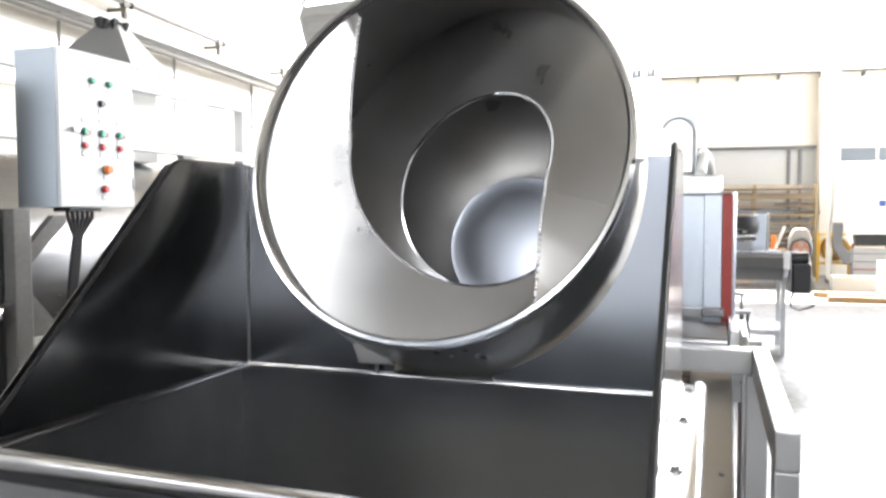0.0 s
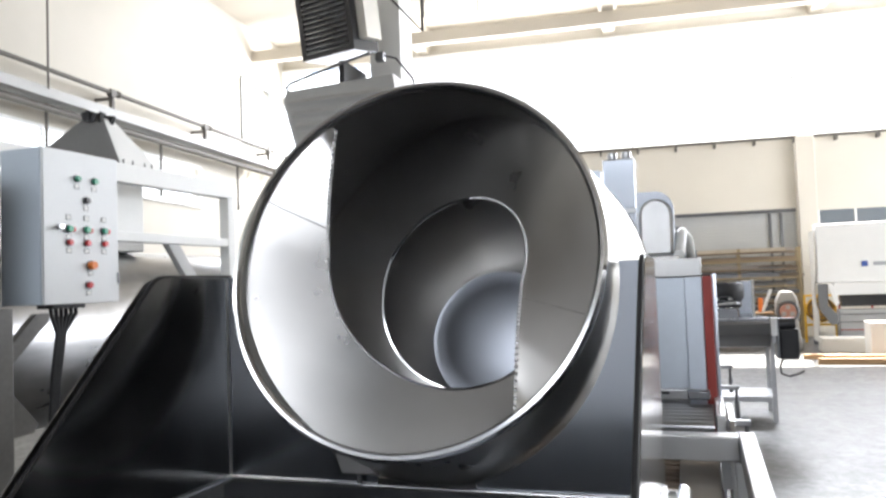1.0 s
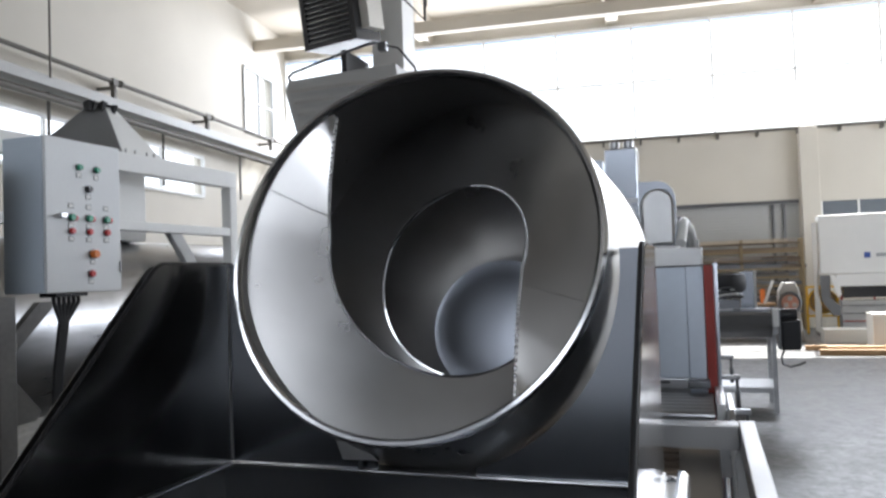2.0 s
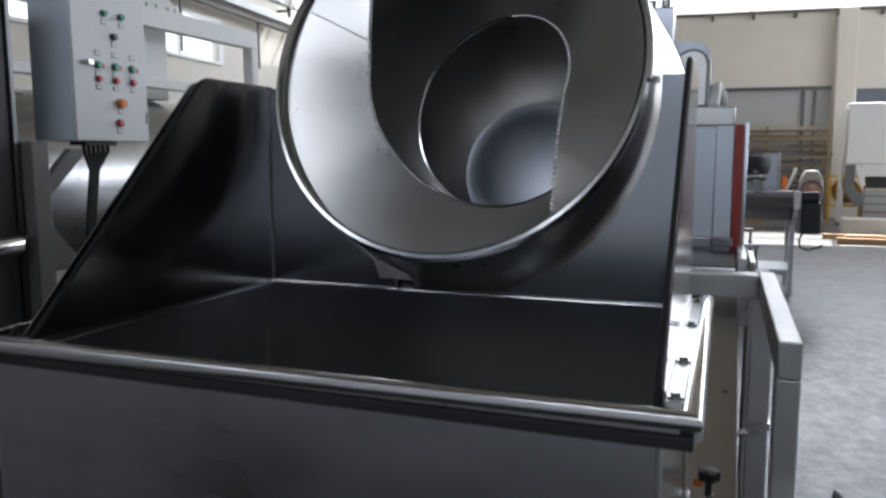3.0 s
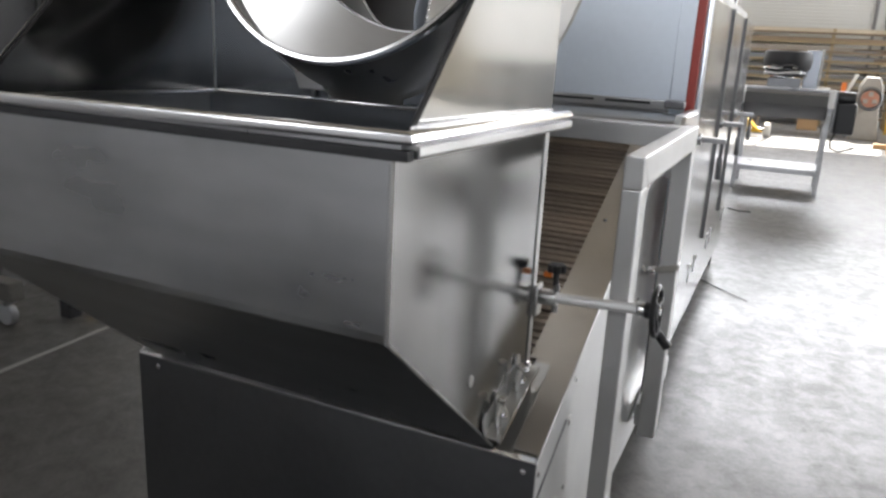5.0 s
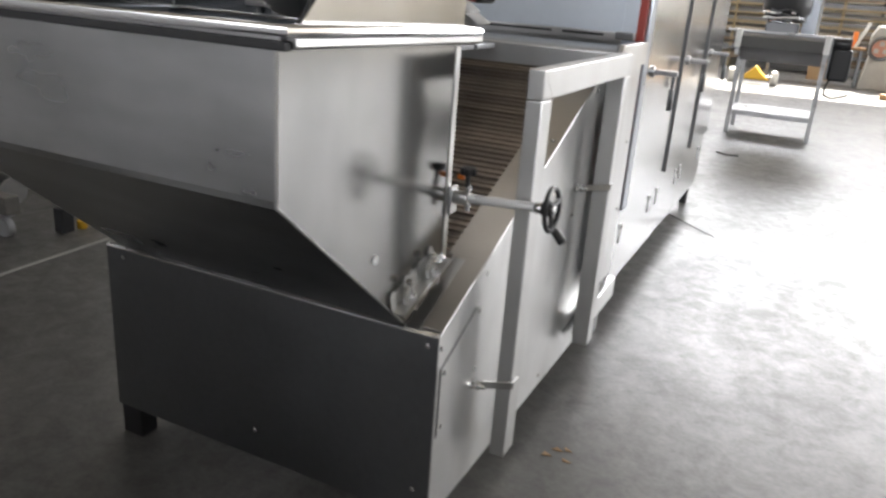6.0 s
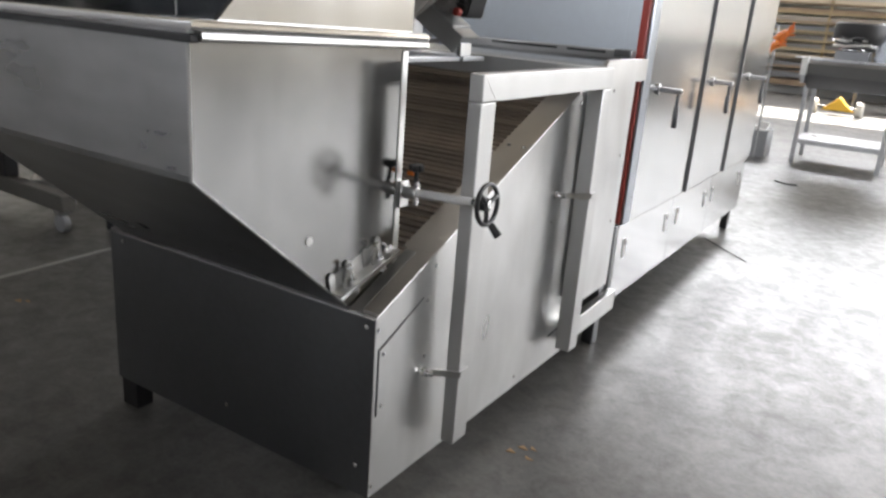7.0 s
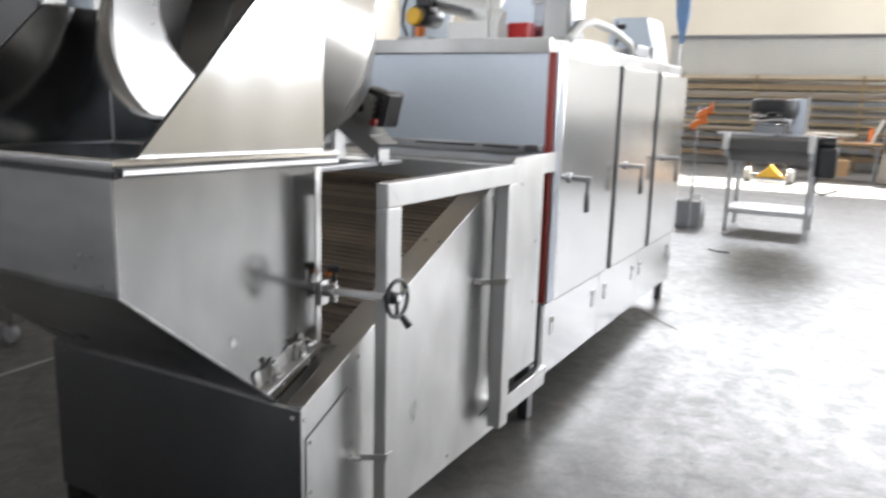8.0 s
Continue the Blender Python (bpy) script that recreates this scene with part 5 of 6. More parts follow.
part("axle", cyl(B(), (-0.86, TY + 0.1, 0.16), (-0.10, TY + 0.1, 0.16), 0.03, 10), DARK_STEEL, tool)
single("carton", box(B(), 0.55, 1.05, 22.6, 23.0, 0.0, 0.42, 0.01), BROWN, "brown carton on the floor behind the table", "box")

# ---- far side of the hall ----
rack = thing("bar_rack", (-0.5, 25.2, 0), "tall yellowish rack loaded with long bars and timber", "rack")
for xx in (-4.4, -1.5, 1.36, 3.05):
    part("upright", box(B(), xx, xx + 0.08, 25.0, 25.1, 0, 2.75, 0.005), RACK_YELLOW, rack)
    part("upright", box(B(), xx, xx + 0.08, 25.7, 25.8, 0, 2.75, 0.005), RACK_YELLOW, rack)
rng = random.Random(7)
TIERS = [0.28 + 0.255 * k for k in range(10)]
for k, zz in enumerate(TIERS):
    part("shelf_beam", box(B(), -4.4, 3.03, 24.97, 25.02, zz, zz + 0.06, 0.004), (BAR, DARK_STEEL, BAR, BAR, RACK_YELLOW)[k % 5] if k < 5 else (RACK_YELLOW, RACK_YELLOW, BAR, RACK_YELLOW, BAR)[k % 5], rack)
for k, zz in enumerate(TIERS):
    for j in range(6):
        xa = rng.uniform(-4.8, -3.4)
        xb = rng.uniform(1.6, 3.3)
        yy = 25.03 + 0.11 * j
        hh = rng.uniform(0.04, 0.13)
        single("stock_bar", box(B(), xa, xb, yy, yy + 0.09, zz + 0.052, zz + 0.052 + hh), rng.choice((BAR, BAR, STOCK_GREY, STOCK_GREY, DARK_STEEL, STOCK_PALE)),
               "long bar or timber lying on the rack", "bar", "bars on the rack")
fan = thing("drum_fan", (3.2, 23.4, 0), "yellow floor fan in a square tube frame", "fan")
FX, FY = 3.2, 23.4
for xx in (FX - 0.38, FX + 0.38):
    part("upright", box(B(), xx - 0.03, xx + 0.03, FY - 0.03, FY + 0.03, 0, 1.32, 0.006), YELLOW, fan)
part("top_bar", box(B(), FX - 0.35, FX + 0.35, FY - 0.03, FY + 0.03, 1.26, 1.32, 0.006), YELLOW, fan)
part("low_bar", box(B(), FX - 0.35, FX + 0.35, FY - 0.03, FY + 0.03, 0.46, 0.52, 0.006), YELLOW, fan)
for q in range(3):
    rim = [(FX + (0.34 - 0.1 * q) * math.cos(a), FY - 0.05, 0.90 + (0.34 - 0.1 * q) * math.sin(a)) for a in [2 * math.pi * k / 32 for k in range(32)]]
    part("guard_ring", sweep(B(), rim, 0.014, 8, closed=True), YELLOW, fan)
bm = B()
lathe(bm, [(0.36, -0.06), (0.36, 0.12), (0.33, 0.12), (0.33, -0.06)], Matrix.Translation((FX, FY, 0.90)) @ Matrix.Rotation(radians(-90), 4, "X"), 40)
part("shroud", bm, YELLOW, fan, "round yellow fan shroud")
part("rear_mesh", cyl(B(), (FX, FY + 0.13, 0.9), (FX, FY + 0.14, 0.9), 0.35, 32), BROWN, fan)
part("hub", cyl(B(), (FX, FY - 0.06, 0.9), (FX, FY + 0.1, 0.9), 0.08, 20, bev=0.01), YELLOW, fan)
for q in range(4):
    a = radians(90 * q + 30)
    part("blade", prism(B(), [(FX, 0.9), (FX + 0.30 * math.cos(a - 0.3), 0.9 + 0.30 * math.sin(a - 0.3)), (FX + 0.30 * math.cos(a + 0.35), 0.9 + 0.30 * math.sin(a + 0.35))], "y", FY + 0.02, FY + 0.03), BROWN, fan)
trolley = thing("red_trolley", (4.1, 23.6, 0), "dark red tube trolley beside the fan", "trolley")
for xx in (3.75, 4.55):
    part("post", box(B(), xx, xx + 0.05, 23.5, 23.55, 0, 1.2, 0.004), RED, trolley)
for zz in (0.25, 0.5, 0.75, 1.0):
    part("rail", box(B(), 3.80, 4.55, 23.5, 23.54, zz, zz + 0.045, 0.004), RED, trolley)
press = thing("press_brake", (5.5, 22.5, 0), "large white press machine with a dark throat", "press")
part("ram", box(B(), 3.200, 8.950, 22.0, 22.5, 1.62, 3.15, 0.03), WHITE_PAINT, press)
part("ram_lower", box(B(), 3.550, 8.650, 21.9, 22.3, 1.30, 1.615, 0.02), WHITE_PAINT, press)
part("throat", box(B(), 3.750, 8.650, 22.2, 22.6, 1.0, 1.298, 0.01), BLACK, press)
part("bed", box(B(), 3.650, 8.750, 21.95, 22.4, 0.10, 0.93, 0.02), SLATE, press)
for k in range(4):
    part("bed_rail", box(B(), 3.650, 8.750, 21.93, 21.948, 0.2 + 0.2 * k, 0.225 + 0.2 * k, 0.004), RED if k == 1 else DARK_STEEL, press)
part("frame_side", prism(B(), [(22.03, 0.1), (22.9, 0.1), (22.9, 3.0), (22.03, 3.0), (22.03, 1.9), (22.4, 1.5), (22.4, 1.1), (22.03, 0.8)], "x", 3.150, 3.195), BEIGE, press)
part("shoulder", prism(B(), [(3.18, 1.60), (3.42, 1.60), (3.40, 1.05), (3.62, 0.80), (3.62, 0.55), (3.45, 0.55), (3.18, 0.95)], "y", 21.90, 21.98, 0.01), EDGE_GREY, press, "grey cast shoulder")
part("arm_plate", prism(B(), [(3.40, 1.60), (3.52, 1.60), (3.66, 1.10), (3.56, 1.02)], "y", 21.84, 21.88, 0.008), WHITE_PAINT, press)
part("foot", box(B(), 3.150, 9.050, 22.0, 23.0, 0, 0.098), DARK_STEEL, press)
part("mark", box(B(), 4.230, 4.370, 21.985, 21.998, 2.02, 2.16), MARK_BLUE, press)
part("name_bar", box(B(), 4.500, 5.200, 21.985, 21.998, 2.04, 2.13), CABINET_GREY, press)
part("warning_plate", box(B(), 5.100, 5.300, 21.885, 21.898, 1.42, 1.56), RED, press)
for k, (xa, xb, yy, zz, hh) in enumerate(((2.35, 4.4, 17.0, 0.0, 0.12), (2.6, 4.3, 17.35, 0.0, 0.12), (2.2, 4.0, 18.0, 0.0, 0.10), (3.0, 4.6, 19.6, 0.0, 0.14), (2.5, 4.2, 17.16, 0.121, 0.05))):
    single("timber", box(B(), xa, xb, yy, yy + 0.14, zz, zz + hh, 0.006), WOOD, "loose raw timber lying on the concrete", "timber", "timber on the floor")
single("crate", box(B(), 3.7, 4.75, 18.4, 19.1, 0.0, 0.75, 0.01), BEIGE, "pale flat-sided crate on the floor", "crate")
single("pallet_load", box(B(), 2.95, 3.95, 19.9, 20.6, 0.0, 0.33, 0.01), BEIGE, "low grey pallet load lying on the floor", "pallet load")
for k, xx in enumerate((3.86, 4.40, 4.98)):
    st = thing("steel_cabinet", (xx + 0.25, 16.3, 0), "grey sheet-steel cabinet standing on the floor", "cabinet", "grey cabinets")
    part("upper_box", box(B(), xx, xx + 0.5, 16.0, 16.6, 0.652, 1.22, 0.01), CABINET_GREY, st)
    part("lower_box", box(B(), xx, xx + 0.5, 16.0, 16.6, 0.0, 0.65, 0.01), CABINET_GREY, st)
GREASY = material("greasy_grey_paint", (0.30, 0.285, 0.26), 0.5, 0, 0.2, 5, 0.1)
GX, GY = 2.25, 20.5
grinder = thing("bench_grinder", (GX, GY, 0), "worn grey pedestal grinder with a reddish disc", "machine")
part("pedestal", prism(B(), [(GX - 0.32, 0.0), (GX + 0.32, 0.0), (GX + 0.20, 0.85), (GX - 0.20, 0.85)], "y", GY, GY + 0.5, 0.02), GREASY, grinder)
part("head", prism(B(), [(GX - 0.25, 0.851), (GX + 0.25, 0.851), (GX + 0.25, 1.22), (GX + 0.14, 1.45), (GX - 0.14, 1.45), (GX - 0.25, 1.22)], "y", GY, GY + 0.45, 0.03), GREASY, grinder)
ring = [(GX + 0.24 * math.cos(a), GY - 0.05, 0.955 + 0.24 * math.sin(a)) for a in [2 * math.pi * k / 30 for k in range(30)]]
part("disc_guard", sweep(B(), ring, 0.035, 8, closed=True), DARK_STEEL, grinder)
part("disc", cyl(B(), (GX, GY - 0.07, 0.955), (GX, GY, 0.955), 0.19, 24, bev=0.006), material("worn_red_disc", (0.36, 0.17, 0.12), 0.6, 0, 0.2, 12, 0.1), grinder, "reddish grinding disc")
for q in range(3):
    a = radians(120 * q + 90)
    part("spoke", box(B(), GX + 0.11 * math.cos(a) - 0.05, GX + 0.11 * math.cos(a) + 0.05, GY - 0.09, GY - 0.071, 0.955 + 0.11 * math.sin(a) - 0.05, 0.955 + 0.11 * math.sin(a) + 0.05, 0.01), GREASY, grinder)
bench = thing("clutter_bench", (0.6, 19.7, FZ), "low workbench covered with timber offcuts behind the table", "workbench")
part("top", box(B(), -0.35, 1.66, 19.4, 20.1, 0.70, 0.75, 0.006), WOOD, bench)
for xx in (-0.30, 1.55):
    for yy in (19.44, 20.0):
        part("leg", box(B(), xx, xx + 0.06, yy, yy + 0.06, FZ, 0.699, 0.004), DARK_STEEL, bench)
rng = random.Random(12)
for k in range(12):
    xa, zz = rng.uniform(-0.25, 0.55), 0.751 + 0.05 * (k // 3)
    single("offcut_board", box(B(), xa, xa + rng.uniform(0.5, 0.85), 19.43 + 0.19 * (k % 3), 19.60 + 0.19 * (k % 3), zz, zz + 0.045, 0.005), rng.choice((WOOD, BEIGE, BEIGE, WHITE_PAINT)),
           "short timber offcut stacked on the workbench", "board", "offcuts on the workbench")
single("leaning_plank", prism(B(), [(1.40, 0.751), (1.47, 0.751), (1.66, 1.27), (1.60, 1.31)], "y", 19.66, 19.70), WHITE_PAINT, "pale board leaning upright on the workbench", "board")
single("orange_box", box(B(), 1.36, 1.46, 19.85, 19.98, 0.751, 1.08, 0.01), ORANGE, "small orange carton standing on the workbench", "box")
lathe_b = thing("white_bench", (2.55, 7.8, 0), "white metal bench end with a dark clamp", "bench")
part("table", box(B(), 2.16, 3.2, 7.3, 8.2, 0.22, 0.34, 0.02), WHITE_PAINT, lathe_b)
part("foot", box(B(), 2.22, 3.1, 7.4, 8.1, 0.0, 0.218, 0.02), DARK_STEEL, lathe_b)

glove = thing("orange_gloves", (-0.42, 9.85, 0), "bright orange gloves hung on a thin stand", "gloves")
part("stand", cyl(B(), (-0.46, 9.87, 0.0), (-0.46, 9.87, 1.56), 0.012, 10), STEEL, glove)
for k, (dx, dz) in enumerate(((0.0, 0.0), (-0.06, -0.12))):
    bm = B()
    sweep(bm, [(-0.46 + dx, 9.83 - 0.03 * k, 1.40 + dz), (-0.40 + dx, 9.83 - 0.03 * k, 1.46 + dz), (-0.34 + dx, 9.83 - 0.03 * k, 1.49 + dz)], 0.045, 10)
    for q in range(4):
        sweep(bm, [(-0.345 + dx, 9.83 - 0.03 * k, 1.46 + 0.022 * q + dz), (-0.30 + dx, 9.82 - 0.03 * k, 1.47 + 0.034 * q + dz), (-0.265 + dx - 0.008 * q, 9.82 - 0.03 * k, 1.47 + 0.045 * q + dz)], 0.013, 7)
    part("glove", bm, ORANGE, glove)
roll = thing("wrapped_roll", (-0.765, 0.78, FZ), "upright roll wrapped in shiny clear film", "roll")
bm = B()
lathe(bm, [(0.0, 0.0), (0.17, 0.0), (0.185, 0.03), (0.19, 0.35), (0.185, 0.68), (0.165, 0.735), (0.10, 0.75), (0.0, 0.745)], Matrix.Translation((-0.765, 0.78, FZ)), 40)
part("film", bm, WRAP, roll)

# wires and stains lying on the floor
single("wire", sweep(B(), [(0.10, 5.41, 0.006), (0.25, 5.25, 0.006), (0.45, 5.05, 0.006)], 0.003, 6), DARK_STEEL, "thin steel rod on the concrete floor", "rod")
single("offcut", sweep(B(), [(0.05, 8.42, 0.008), (0.16, 8.33, 0.008), (0.27, 8.36, 0.008)], 0.008, 6), DARK_STEEL, "dark scrap of wire on the floor", "wire")
rng = random.Random(21)
for cx, cy in ((0.30, 2.30), (0.33, 2.32), (0.27, 2.26), (0.34, 2.25), (-2.21, 1.87), (-2.17, 1.89)):
    single("litter", prism(B(), [(cx + rng.uniform(-0.02, 0), cy + rng.uniform(-0.015, 0)), (cx + rng.uniform(0.01, 0.03), cy + rng.uniform(-0.01, 0.01)), (cx + rng.uniform(-0.01, 0.02), cy + rng.uniform(0.01, 0.02))], "z", FZ + 0.0005, FZ + 0.003), BROWN,
           "small brown scrap lying on the concrete", "litter", "scraps on the floor")
single("floor_joint", prism(B(), [(-2.52, 1.0), (-2.49, 1.0), (-2.67, 4.2), (-2.70, 4.2)], "z", FZ + 0.001, FZ + 0.004), SLATE, "grey strip along a joint in the floor", "strip", kind="structure")

# ---- left side: control cabinet and the machine that it hangs on ----
cab = thing("control_cabinet", (-3.30, 3.70, 1.665), "grey control cabinet with coloured push buttons and a bundle of cables", "control cabinet")
CM = Matrix.Translation((-3.20, 3.716, 1.672)) @ Matrix.Rotation(radians(90), 4, "Z") @ Matrix.Scale(1.09, 4)


def cpart(name, mat, fn, label="", parent=None):
    t = B()
    fn(t)
    bm = B()
    join(bm, t, CM)
    return part(name, bm, mat, parent or cab, label)


CW, CH = 0.498, 0.785
cpart("body", BLUE_PAINT, lambda t: box(t, -CW / 2, CW / 2, 0.022, 0.282, 0.0, CH, 0.006), "blue-grey sheet-steel body")
cdoor = cpart("door", GREY_PAINT, lambda t: box(t, -CW / 2, CW / 2, 0.0, 0.020, 0.0, CH, 0.005), "pale grey door")
cpart("hinge", DARK_STEEL, lambda t: box(t, CW / 2 - 0.012, CW / 2 - 0.004, -0.006, 0.001, 0.10, 0.16), "", cdoor)


def button(x, z, mat, r=0.0155, h=0.022, label=""):
    b = cpart("button", mat, lambda t: cyl(t, (x, -0.001, z), (x, -h, z), r, 16, bev=0.003), label, cab)
    cpart("bezel", DARK_STEEL, lambda t: cyl(t, (x, 0.0, z), (x, -0.007, z), r * 1.3, 16), "", b)
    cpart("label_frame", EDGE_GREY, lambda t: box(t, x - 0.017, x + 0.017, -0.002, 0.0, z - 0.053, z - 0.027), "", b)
    cpart("label_plate", WHITE_PAINT, lambda t: box(t, x - 0.014, x + 0.014, -0.003, -0.002, z - 0.050, z - 0.030), "", b)


button(-0.040, 0.646, GREEN, label="green push button")
button(0.077, 0.644, GREEN, label="green push button")
button(0.020, 0.537, BLACK, 0.0165, label="black selector switch")
for c in (-0.096, 0.021, 0.142):
    button(c, 0.383, GREEN, 0.0175, label="green push button")
    button(c, 0.313, REDBTN, 0.0155, label="red push button")
    cpart("stop_half", REDBTN, lambda t: cyl(t, (c + 0.022, -0.001, 0.381), (c + 0.022, -0.016, 0.381), 0.0145, 16, bev=0.003), "red half of a twin button")
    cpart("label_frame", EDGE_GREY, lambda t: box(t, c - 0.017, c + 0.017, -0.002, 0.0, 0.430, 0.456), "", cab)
    cpart("label_plate", WHITE_PAINT, lambda t: box(t, c - 0.014, c + 0.014, -0.003, -0.002, 0.433, 0.453), "", cab)
button(0.044, 0.197, ORANGE, 0.021, 0.035, label="orange mushroom button")
button(0.031, 0.094, REDBTN, 0.017, label="red push button")
cpart("key_switch", STEEL, lambda t: (cyl(t, (-0.157, 0, 0.389), (-0.157, -0.03, 0.389), 0.014, 12, bev=0.002), box(t, -0.185, -0.160, -0.035, -0.02, 0.380, 0.398)), "chrome key switch")
for k in range(6):
    x0 = -0.12 + 0.032 * k
    pts = [CM @ Vector(v) for v in ((x0, 0.10, 0.0), (x0 + 0.005, 0.10, -0.05), (-0.055 + (x0 + 0.04) * 0.3, 0.10, -0.15), (-0.075 + (x0 + 0.04) * 0.28, 0.12, -0.40), (-0.10 + (x0 + 0.04) * 0.3, 0.12, -0.75), (-0.13 + (x0 + 0.04) * 0.3, 0.14, -1.45))]
    part("cable", sweep(B(), pts, 0.011, 8), RUBBER, cab, "black cable")
cpart("gland_plate", BLACK, lambda t: box(t, -0.15, 0.06, 0.05, 0.16, -0.022, -0.001, 0.004))

mach = thing("neighbour_machine", (-3.4, 3.0, 0), "dark steel machine with a riveted side panel, legs and casters", "machine")
part("leg", box(B(), -3.02, -2.926, 2.812, 2.902, 0.121, 1.60, 0.006), GREASY_DARK, mach)
part("brace", prism(B(), [(2.903, 1.30), (2.903, 1.40), (3.06, 1.565), (3.13, 1.565), (3.13, 1.53)], "x", -3.0, -2.96), GREASY_DARK, mach)
part("brace", prism(B(), [(2.903, 0.95), (2.903, 1.18), (2.925, 1.18), (3.07, 1.00), (3.04, 0.96)], "x", -2.99, -2.97), GREASY_DARK, mach)
part("side_panel", box(B(), -3.03, -3.00, 0.45, 2.770, 0.60, 2.4, 0.006), MACHINE_DARK, mach, "dark riveted side panel")
part("panel_edge", box(B(), -3.05, -2.985, 2.7705, 2.795, 0.60, 2.4, 0.004), DARK_STEEL, mach)
for zz in (1.2, 1.45, 1.7, 1.95, 2.2):
    bolt((-3.0, 2.72, zz), "x", mach, 0.007, 0.005, MACHINE_DARK)
# dark body out of view, added to block light from the left
part("housing", box(B(), -3.9, -3.032, 0.45, 2.765, 0.55, 2.38, 0.02), MACHINE_DARK, mach, "unseen dark block added to shade the left side")
part("shaft", cyl(B(), (-2.945, 2.30, 1.085), (-2.945, 2.725, 1.10), 0.05, 24, bev=0.008), CHROME, mach, "bright shaft end")
part("shaft_bearing", box(B(), -2.999, -2.88, 2.36, 2.46, 1.02, 1.15, 0.006), DARK_STEEL, mach)
part("spike", cyl(B(), (-2.945, 2.7255, 1.125), (-2.93, 2.87, 1.16), 0.010, 10, 0.003), DARK_STEEL, mach)
part("low_frame", box(B(), -3.9, -2.72, 2.30, 2.38, 0.02, 0.12, 0.006), GREASY_DARK, mach)
part("low_frame", box(B(), -3.9, -3.20, 3.28, 3.36, 0.02, 0.12, 0.006), MACHINE_DARK, mach)
part("short_leg", box(B(), -2.69, -2.62, 2.53, 2.60, -0.12, 0.02, 0.006), MACHINE_DARK, mach)
part("frame_leg", box(B(), -3.4, -3.3, 2.30, 2.38, 0.121, 0.56, 0.006), MACHINE_DARK, mach)
for xx, yy in ((-2.80, 2.34), (-3.25, 3.32), (-3.6, 2.34)):
    part("caster", cyl(B(), (xx, yy - 0.02, -0.065), (xx, yy + 0.02, -0.065), 0.055, 20, bev=0.006), CABINET_GREY, mach, "grey caster wheel")
    part("caster_fork", box(B(), xx - 0.03, xx + 0.03, yy - 0.035, yy + 0.035, -0.005, 0.0195, 0.004), STEEL, mach)
part("motor", cyl(B(), (-3.30, 2.52, 0.06), (-2.98, 2.52, 0.06), 0.085, 24, bev=0.01), STEEL, mach, "dull steel drive motor")
part("tie_rod", cyl(B(), (-3.5, 2.42, 0.19), (-2.75, 2.62, 0.15), 0.014, 10), STEEL_SIDE, mach)
part("tie_rod", cyl(B(), (-3.5, 2.95, 0.16), (-2.70, 3.10, 0.14), 0.012, 10), STEEL_SIDE, mach)
single("yellow_cap", cyl(B(), (-2.88, 2.97, FZ), (-2.88, 2.97, FZ + 0.05), 0.03, 14, bev=0.006), YELLOW, "small yellow plastic cap on the floor", "cap")

tank = thing("steel_tank", (-4.75, 5.2, 0), "large horizontal brushed-steel cylinder behind the cabinet", "tank")
part("barrel", cyl(B(), (-4.75, 3.3, 1.32), (-4.75, 7.6, 1.32), 0.72, 64, bev=0.01), STEEL, tank)
for yy in (3.7, 7.0):
    part("saddle", box(B(), -5.15, -4.35, yy - 0.06, yy + 0.06, FZ, 0.72, 0.006), STEEL, tank)
wf = thing("machine_guard", (-4.2, 5.2, 0), "tall white-painted open steel guard frame with clips on top", "guard frame")
part("top_beam", box(B(), -4.24, -4.14, 3.6, 6.30, 2.58, 2.74, 0.006), WHITE_PAINT, wf)
part("mid_beam", box(B(), -4.24, -4.14, 3.6, 6.19, 2.09, 2.17, 0.006), WHITE_PAINT, wf)
for yy in (3.5, 6.20):
    part("post", box(B(), -4.24, -4.14, yy, yy + 0.10, FZ, 2.579, 0.006), WHITE_PAINT, wf)
part("strut", prism(B(), [(5.40, 2.089), (5.54, 2.089), (5.76, 1.80), (5.62, 1.80)], "x", -4.22, -4.16), SLATE, wf)
for yy in (4.95, 5.05, 5.18, 5.26):
    part("clip", box(B(), -4.20, -4.185, yy, yy + 0.008, 2.7405, 2.785, 0.002), SLATE, wf)
scoop = thing("chute_top", (-4.6, 5.2, 0), "white and grey sheet-metal chute with a black collar", "chute")
bm = B()
t = bmesh.new()
vs = [t.verts.new(v) for v in ((-4.95, 4.70, 2.75), (-4.36, 5.12, 2.75), (-4.40, 5.68, 2.75), (-5.0, 5.40, 2.75))]
ws = [t.verts.new(v) for v in ((-4.68, 5.08, 3.23), (-4.60, 5.18, 3.23), (-4.60, 5.28, 3.23), (-4.70, 5.20, 3.23))]
t.faces.new(vs)
t.faces.new(ws[::-1])
for k in range(4):
    t.faces.new((vs[k], vs[(k + 1) % 4], ws[(k + 1) % 4], ws[k]))
bmesh.ops.recalc_face_normals(t, faces=t.faces)
join(bm, t)
part("cone", bm, WHITE_PAINT, scoop)
t = bmesh.new()
t.faces.new([t.verts.new(v) for v in ((-4.955, 4.695, 2.752), (-4.362, 5.112, 2.752), (-4.602, 5.172, 3.23), (-4.684, 5.072, 3.23))])
bmesh.ops.solidify(t, geom=t.faces, thickness=0.004)
bm = B()
join(bm, t)
part("flank", bm, SLATE, scoop, "dark grey flank")
bm = B()
rng = random.Random(9)
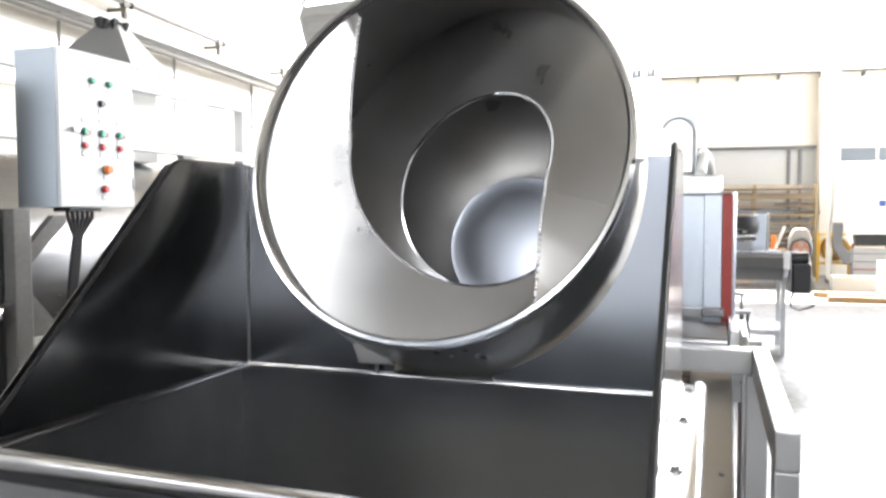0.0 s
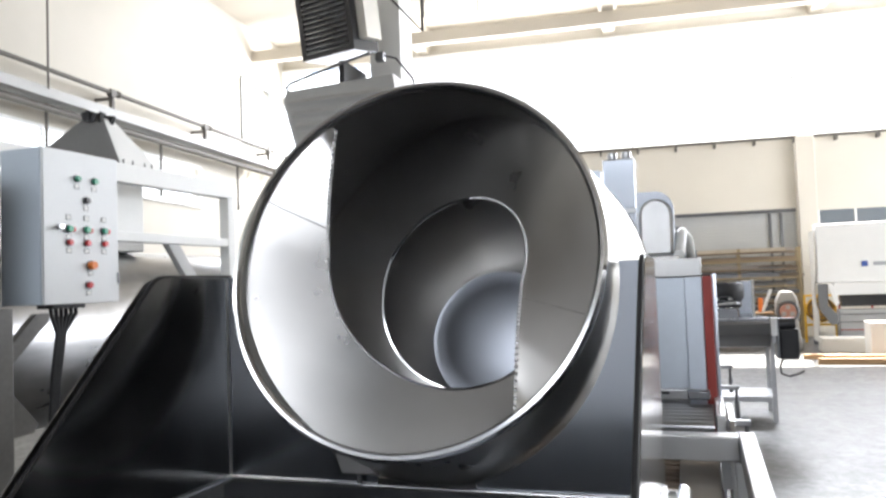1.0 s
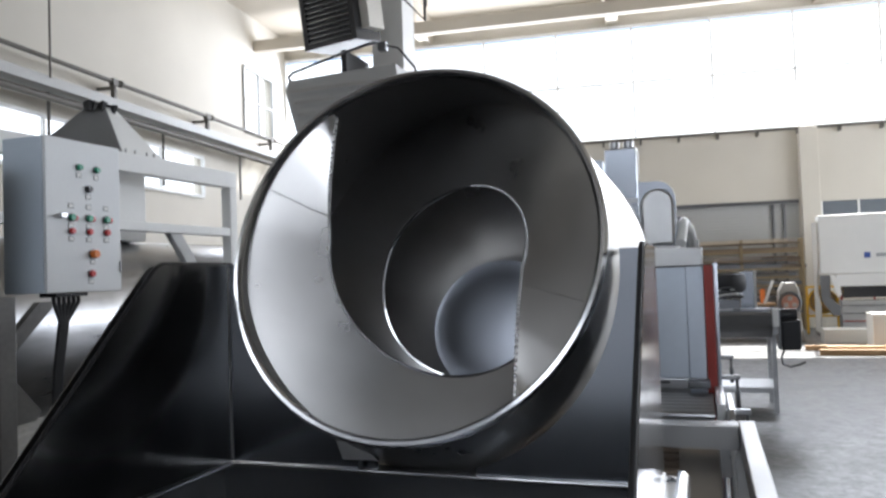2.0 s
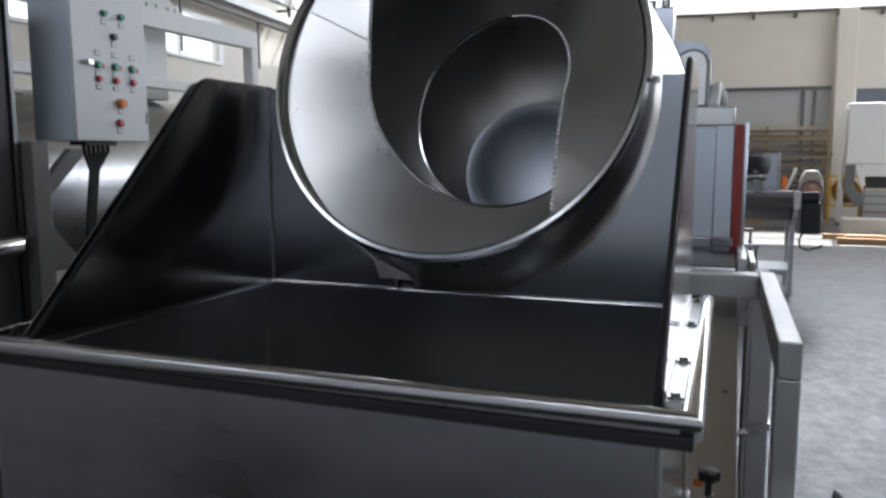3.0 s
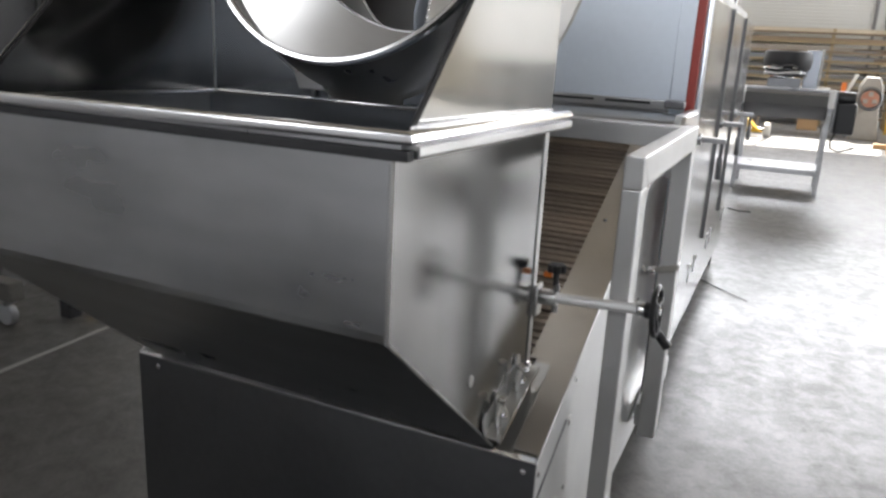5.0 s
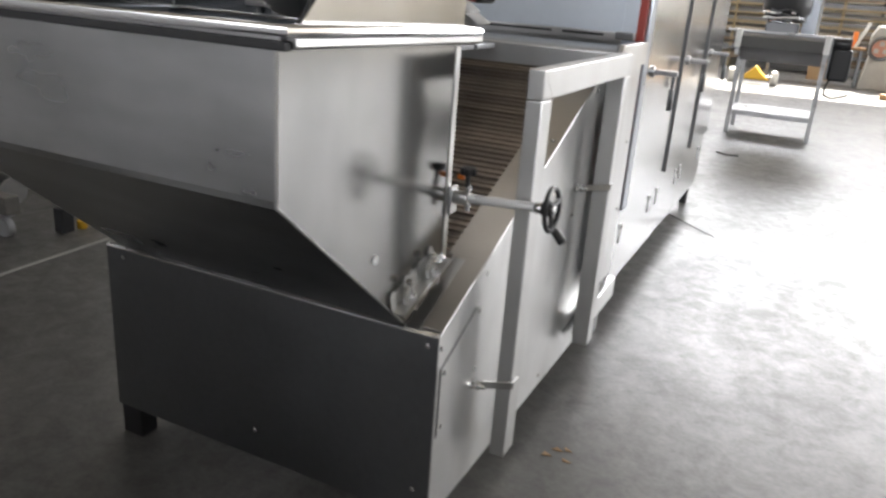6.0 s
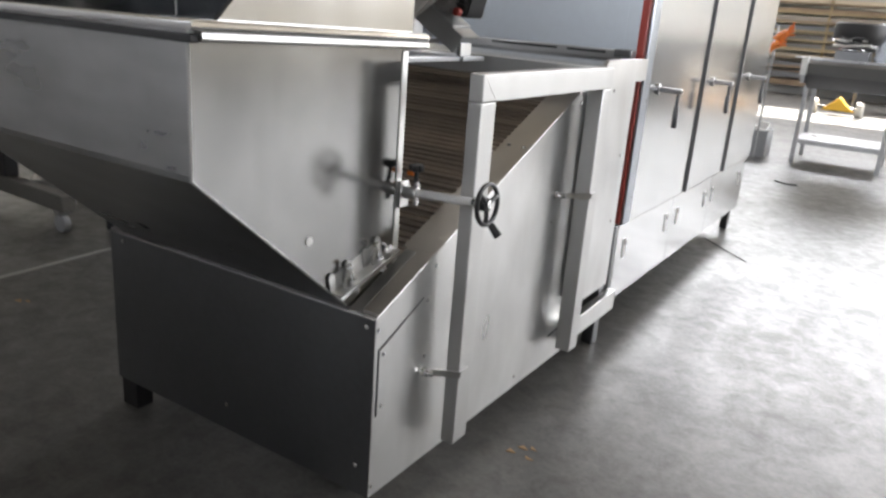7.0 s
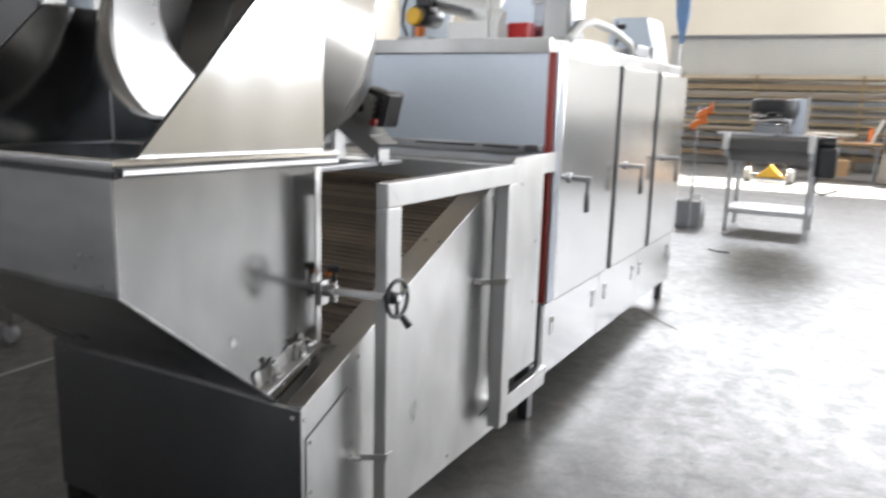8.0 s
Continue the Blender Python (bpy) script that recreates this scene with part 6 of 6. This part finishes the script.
for k in range(9):
    x0, y0 = -4.73 + rng.uniform(0, 0.12), 5.03 + 0.028 * k
    prism(bm, [(x0, 3.18), (x0 + 0.05, 3.18), (x0 + 0.05 + rng.uniform(-0.03, 0.04), 3.25 + rng.uniform(0, 0.06)), (x0 + rng.uniform(-0.05, 0.0), 3.24 + rng.uniform(0, 0.05))], "y", y0, y0 + 0.03)
part("collar", bm, RUBBER, scoop, "torn black collar")
part("neck", box(B(), -4.85, -4.45, 4.95, 5.45, 2.03, 2.749, 0.01), WHITE_PAINT, scoop)

# unit heater on a column far behind the drum
heater = thing("unit_heater", (-6.4, 14.6, 0), "dark louvred unit heater on a pale duct column", "heater")
part("column", box(B(), -6.42, -5.70, 15.0, 15.7, 0, HZ - 1.2, 0.02), COLUMN_PAINT, heater)
HM = Matrix.Translation((-6.74, 13.55, 7.10)) @ Euler((radians(8), radians(-1), radians(-12))).to_matrix().to_4x4()


def hpart(name, mat, fn, label=""):
    t = B()
    fn(t)
    bm = B()
    join(bm, t, HM)
    return part(name, bm, mat, heater, label)


hpart("casing", BLACK, lambda t: (box(t, -0.66, 0.66, 0.06, 0.85, -0.66, 0.66, 0.02), box(t, -0.66, -0.54, 0.0, 0.06, -0.66, 0.66), box(t, 0.54, 0.66, 0, 0.06, -0.66, 0.66), box(t, -0.54, 0.54, 0, 0.06, 0.56, 0.66), box(t, -0.54, 0.54, 0, 0.06, -0.66, -0.56)))
for k in range(11):
    hpart("louvre", STEEL, lambda t: prism(t, [(0.0, -0.55 + 0.1 * k), (0.055, -0.50 + 0.1 * k), (0.055, -0.485 + 0.1 * k), (0.0, -0.535 + 0.1 * k)], "x", -0.535, 0.535))
hpart("side_box", BEIGE, lambda t: box(t, 0.662, 0.86, 0.2, 0.7, -0.45, 0.5, 0.01))
part("arm", box(B(), -6.62, -6.50, 13.9, 14.99, 5.7, 6.40, 0.01), BLACK, heater)
part("gas_pipe", sweep(B(), [(-5.9, 14.2, 7.72), (-5.6, 14.2, 7.66), (-4.9, 14.2, 6.85), (-4.9, 14.2, 9.5)], 0.03, 8), BLACK, heater)
part("gas_pipe", sweep(B(), [(-5.75, 14.1, 6.45), (-5.45, 14.1, 6.35), (-5.1, 14.1, 5.9), (-5.0, 14.1, 5.4)], 0.022, 8), BLACK, heater)
for xx, zz in ((-5.95, 7.68), (-5.78, 6.42)):
    part("pipe_joint", box(B(), xx - 0.09, xx + 0.09, 14.02, 14.18, zz - 0.09, zz + 0.09, 0.02), DARK_STEEL, heater)
part("stay_pipe", sweep(B(), [(-5.78, 13.6, 6.36), (-6.5, 13.6, 6.22), (-7.55, 13.6, 5.98), (-7.66, 13.6, 5.90), (-7.60, 13.6, 5.80), (-7.35, 13.6, 5.68)], 0.032, 8), DARK_STEEL, heater)
canopy = thing("louvred_hood", (-6.4, 13.3, 0), "grey ribbed sheet-metal hood on a leg below the heater", "hood")
part("shell", prism(B(), [(-7.39, 5.46), (-7.31, 5.64), (-5.08, 5.72), (-5.04, 5.41), (-5.7, 3.86), (-6.96, 3.86)], "y", 13.0, 14.2, 0.01), SLATE, canopy)
for k in range(6):
    part("rib", prism(B(), [(12.998, 5.30 - 0.23 * k), (12.998, 5.47 - 0.23 * k), (12.94, 5.39 - 0.23 * k)], "x", -7.24 + 0.07 * k, -5.16 - 0.07 * k), SLATE, canopy)
part("leg", box(B(), -6.5, -6.1, 13.3, 13.7, 0, 3.859, 0.01), SLATE, canopy)

# ---- the hall and the far things scaled onto the floor to fit the camera's view ----
HALL_PARTS = {"ceiling", "ceiling_front", "ceiling_beam", "ceiling_girder", "hanging_rods", "wall_back", "roller_shutter", "shutter_frame", "window_1", "window_2", "window_3", "window_4",
              "window_5", "window_6", "window_7", "pillar", "crane_rail", "trim", "wall_left", "wall_right", "wall_front", "backdrop_1", "backdrop_2", "backdrop_3", "backdrop_4", "wall_pipes"}
# distance at which each far thing was drawn, and a shift across to fit the view
FAR = {"wall_divider": (7.7, 0.0), "outfeed_table": (10.05, -0.06), "cable_reel": (10.05, -0.06), "table_screen": (10.05, -0.06), "floor_bin": (10.3, -0.14), "floor_machine": (18.6, 0.0),
       "carton": (22.6, 0.0), "bar_rack": (25.0, -0.28), "stock_bar": (25.0, -0.28), "drum_fan": (23.4, -0.12), "red_trolley": (23.5, -0.2), "press_brake": (22.0, -0.31),
       "timber": (17.0, -0.15), "crate": (18.4, -0.30), "pallet_load": (20.0, -0.3), "steel_cabinet": (16.0, -0.38), "bench_grinder": (20.5, -0.25), 
       "white_bench": (8.6, 0.0), "orange_gloves": (9.85, 0.0), "blue_sheet": (9.6, 0.0),
       "wire": (5.2, 0.0), "offcut": (8.4, 0.0), "unit_heater": (13.5, 0.0), "louvred_hood": (13.5, 0.0)}
ROOF_THINGS = {"exhaust_box", "roof_duct", "red_box", "duct_elbow", "gas_valve", "burner_motor", "roof_box", "pipe_arm", "white_hose", "extraction_hood"}
# the machines on the left, turned and stretched unevenly to fit the camera's view
LEFT_THINGS = {"neighbour_machine", "steel_tank", "machine_guard", "chute_top"}
LEFT = Matrix.Translation((0.1, 0.36, FZ)) @ Matrix.Rotation(radians(-1.2), 4, "Z") @ Matrix.Diagonal((1.11, 1.11, 1.028, 1)) @ Matrix.Translation((-0.1, -0.36, 0.12))
for ob in list(scene.objects):
    kind_name = ob.name.split(".")[0]
    if ob.parent is None and kind_name in HALL_PARTS:
        ob.matrix_basis = HALL @ ob.matrix_basis
    elif ob.parent is None and kind_name in FAR:
        ob.matrix_basis = set_out(*FAR[kind_name]) @ ob.matrix_basis
    elif ob.parent is None and kind_name in LEFT_THINGS:
        ob.matrix_basis = LEFT @ ob.matrix_basis
    elif ob.parent is None and kind_name in ROOF_THINGS:
        ob.location.z += OZT - 1.80
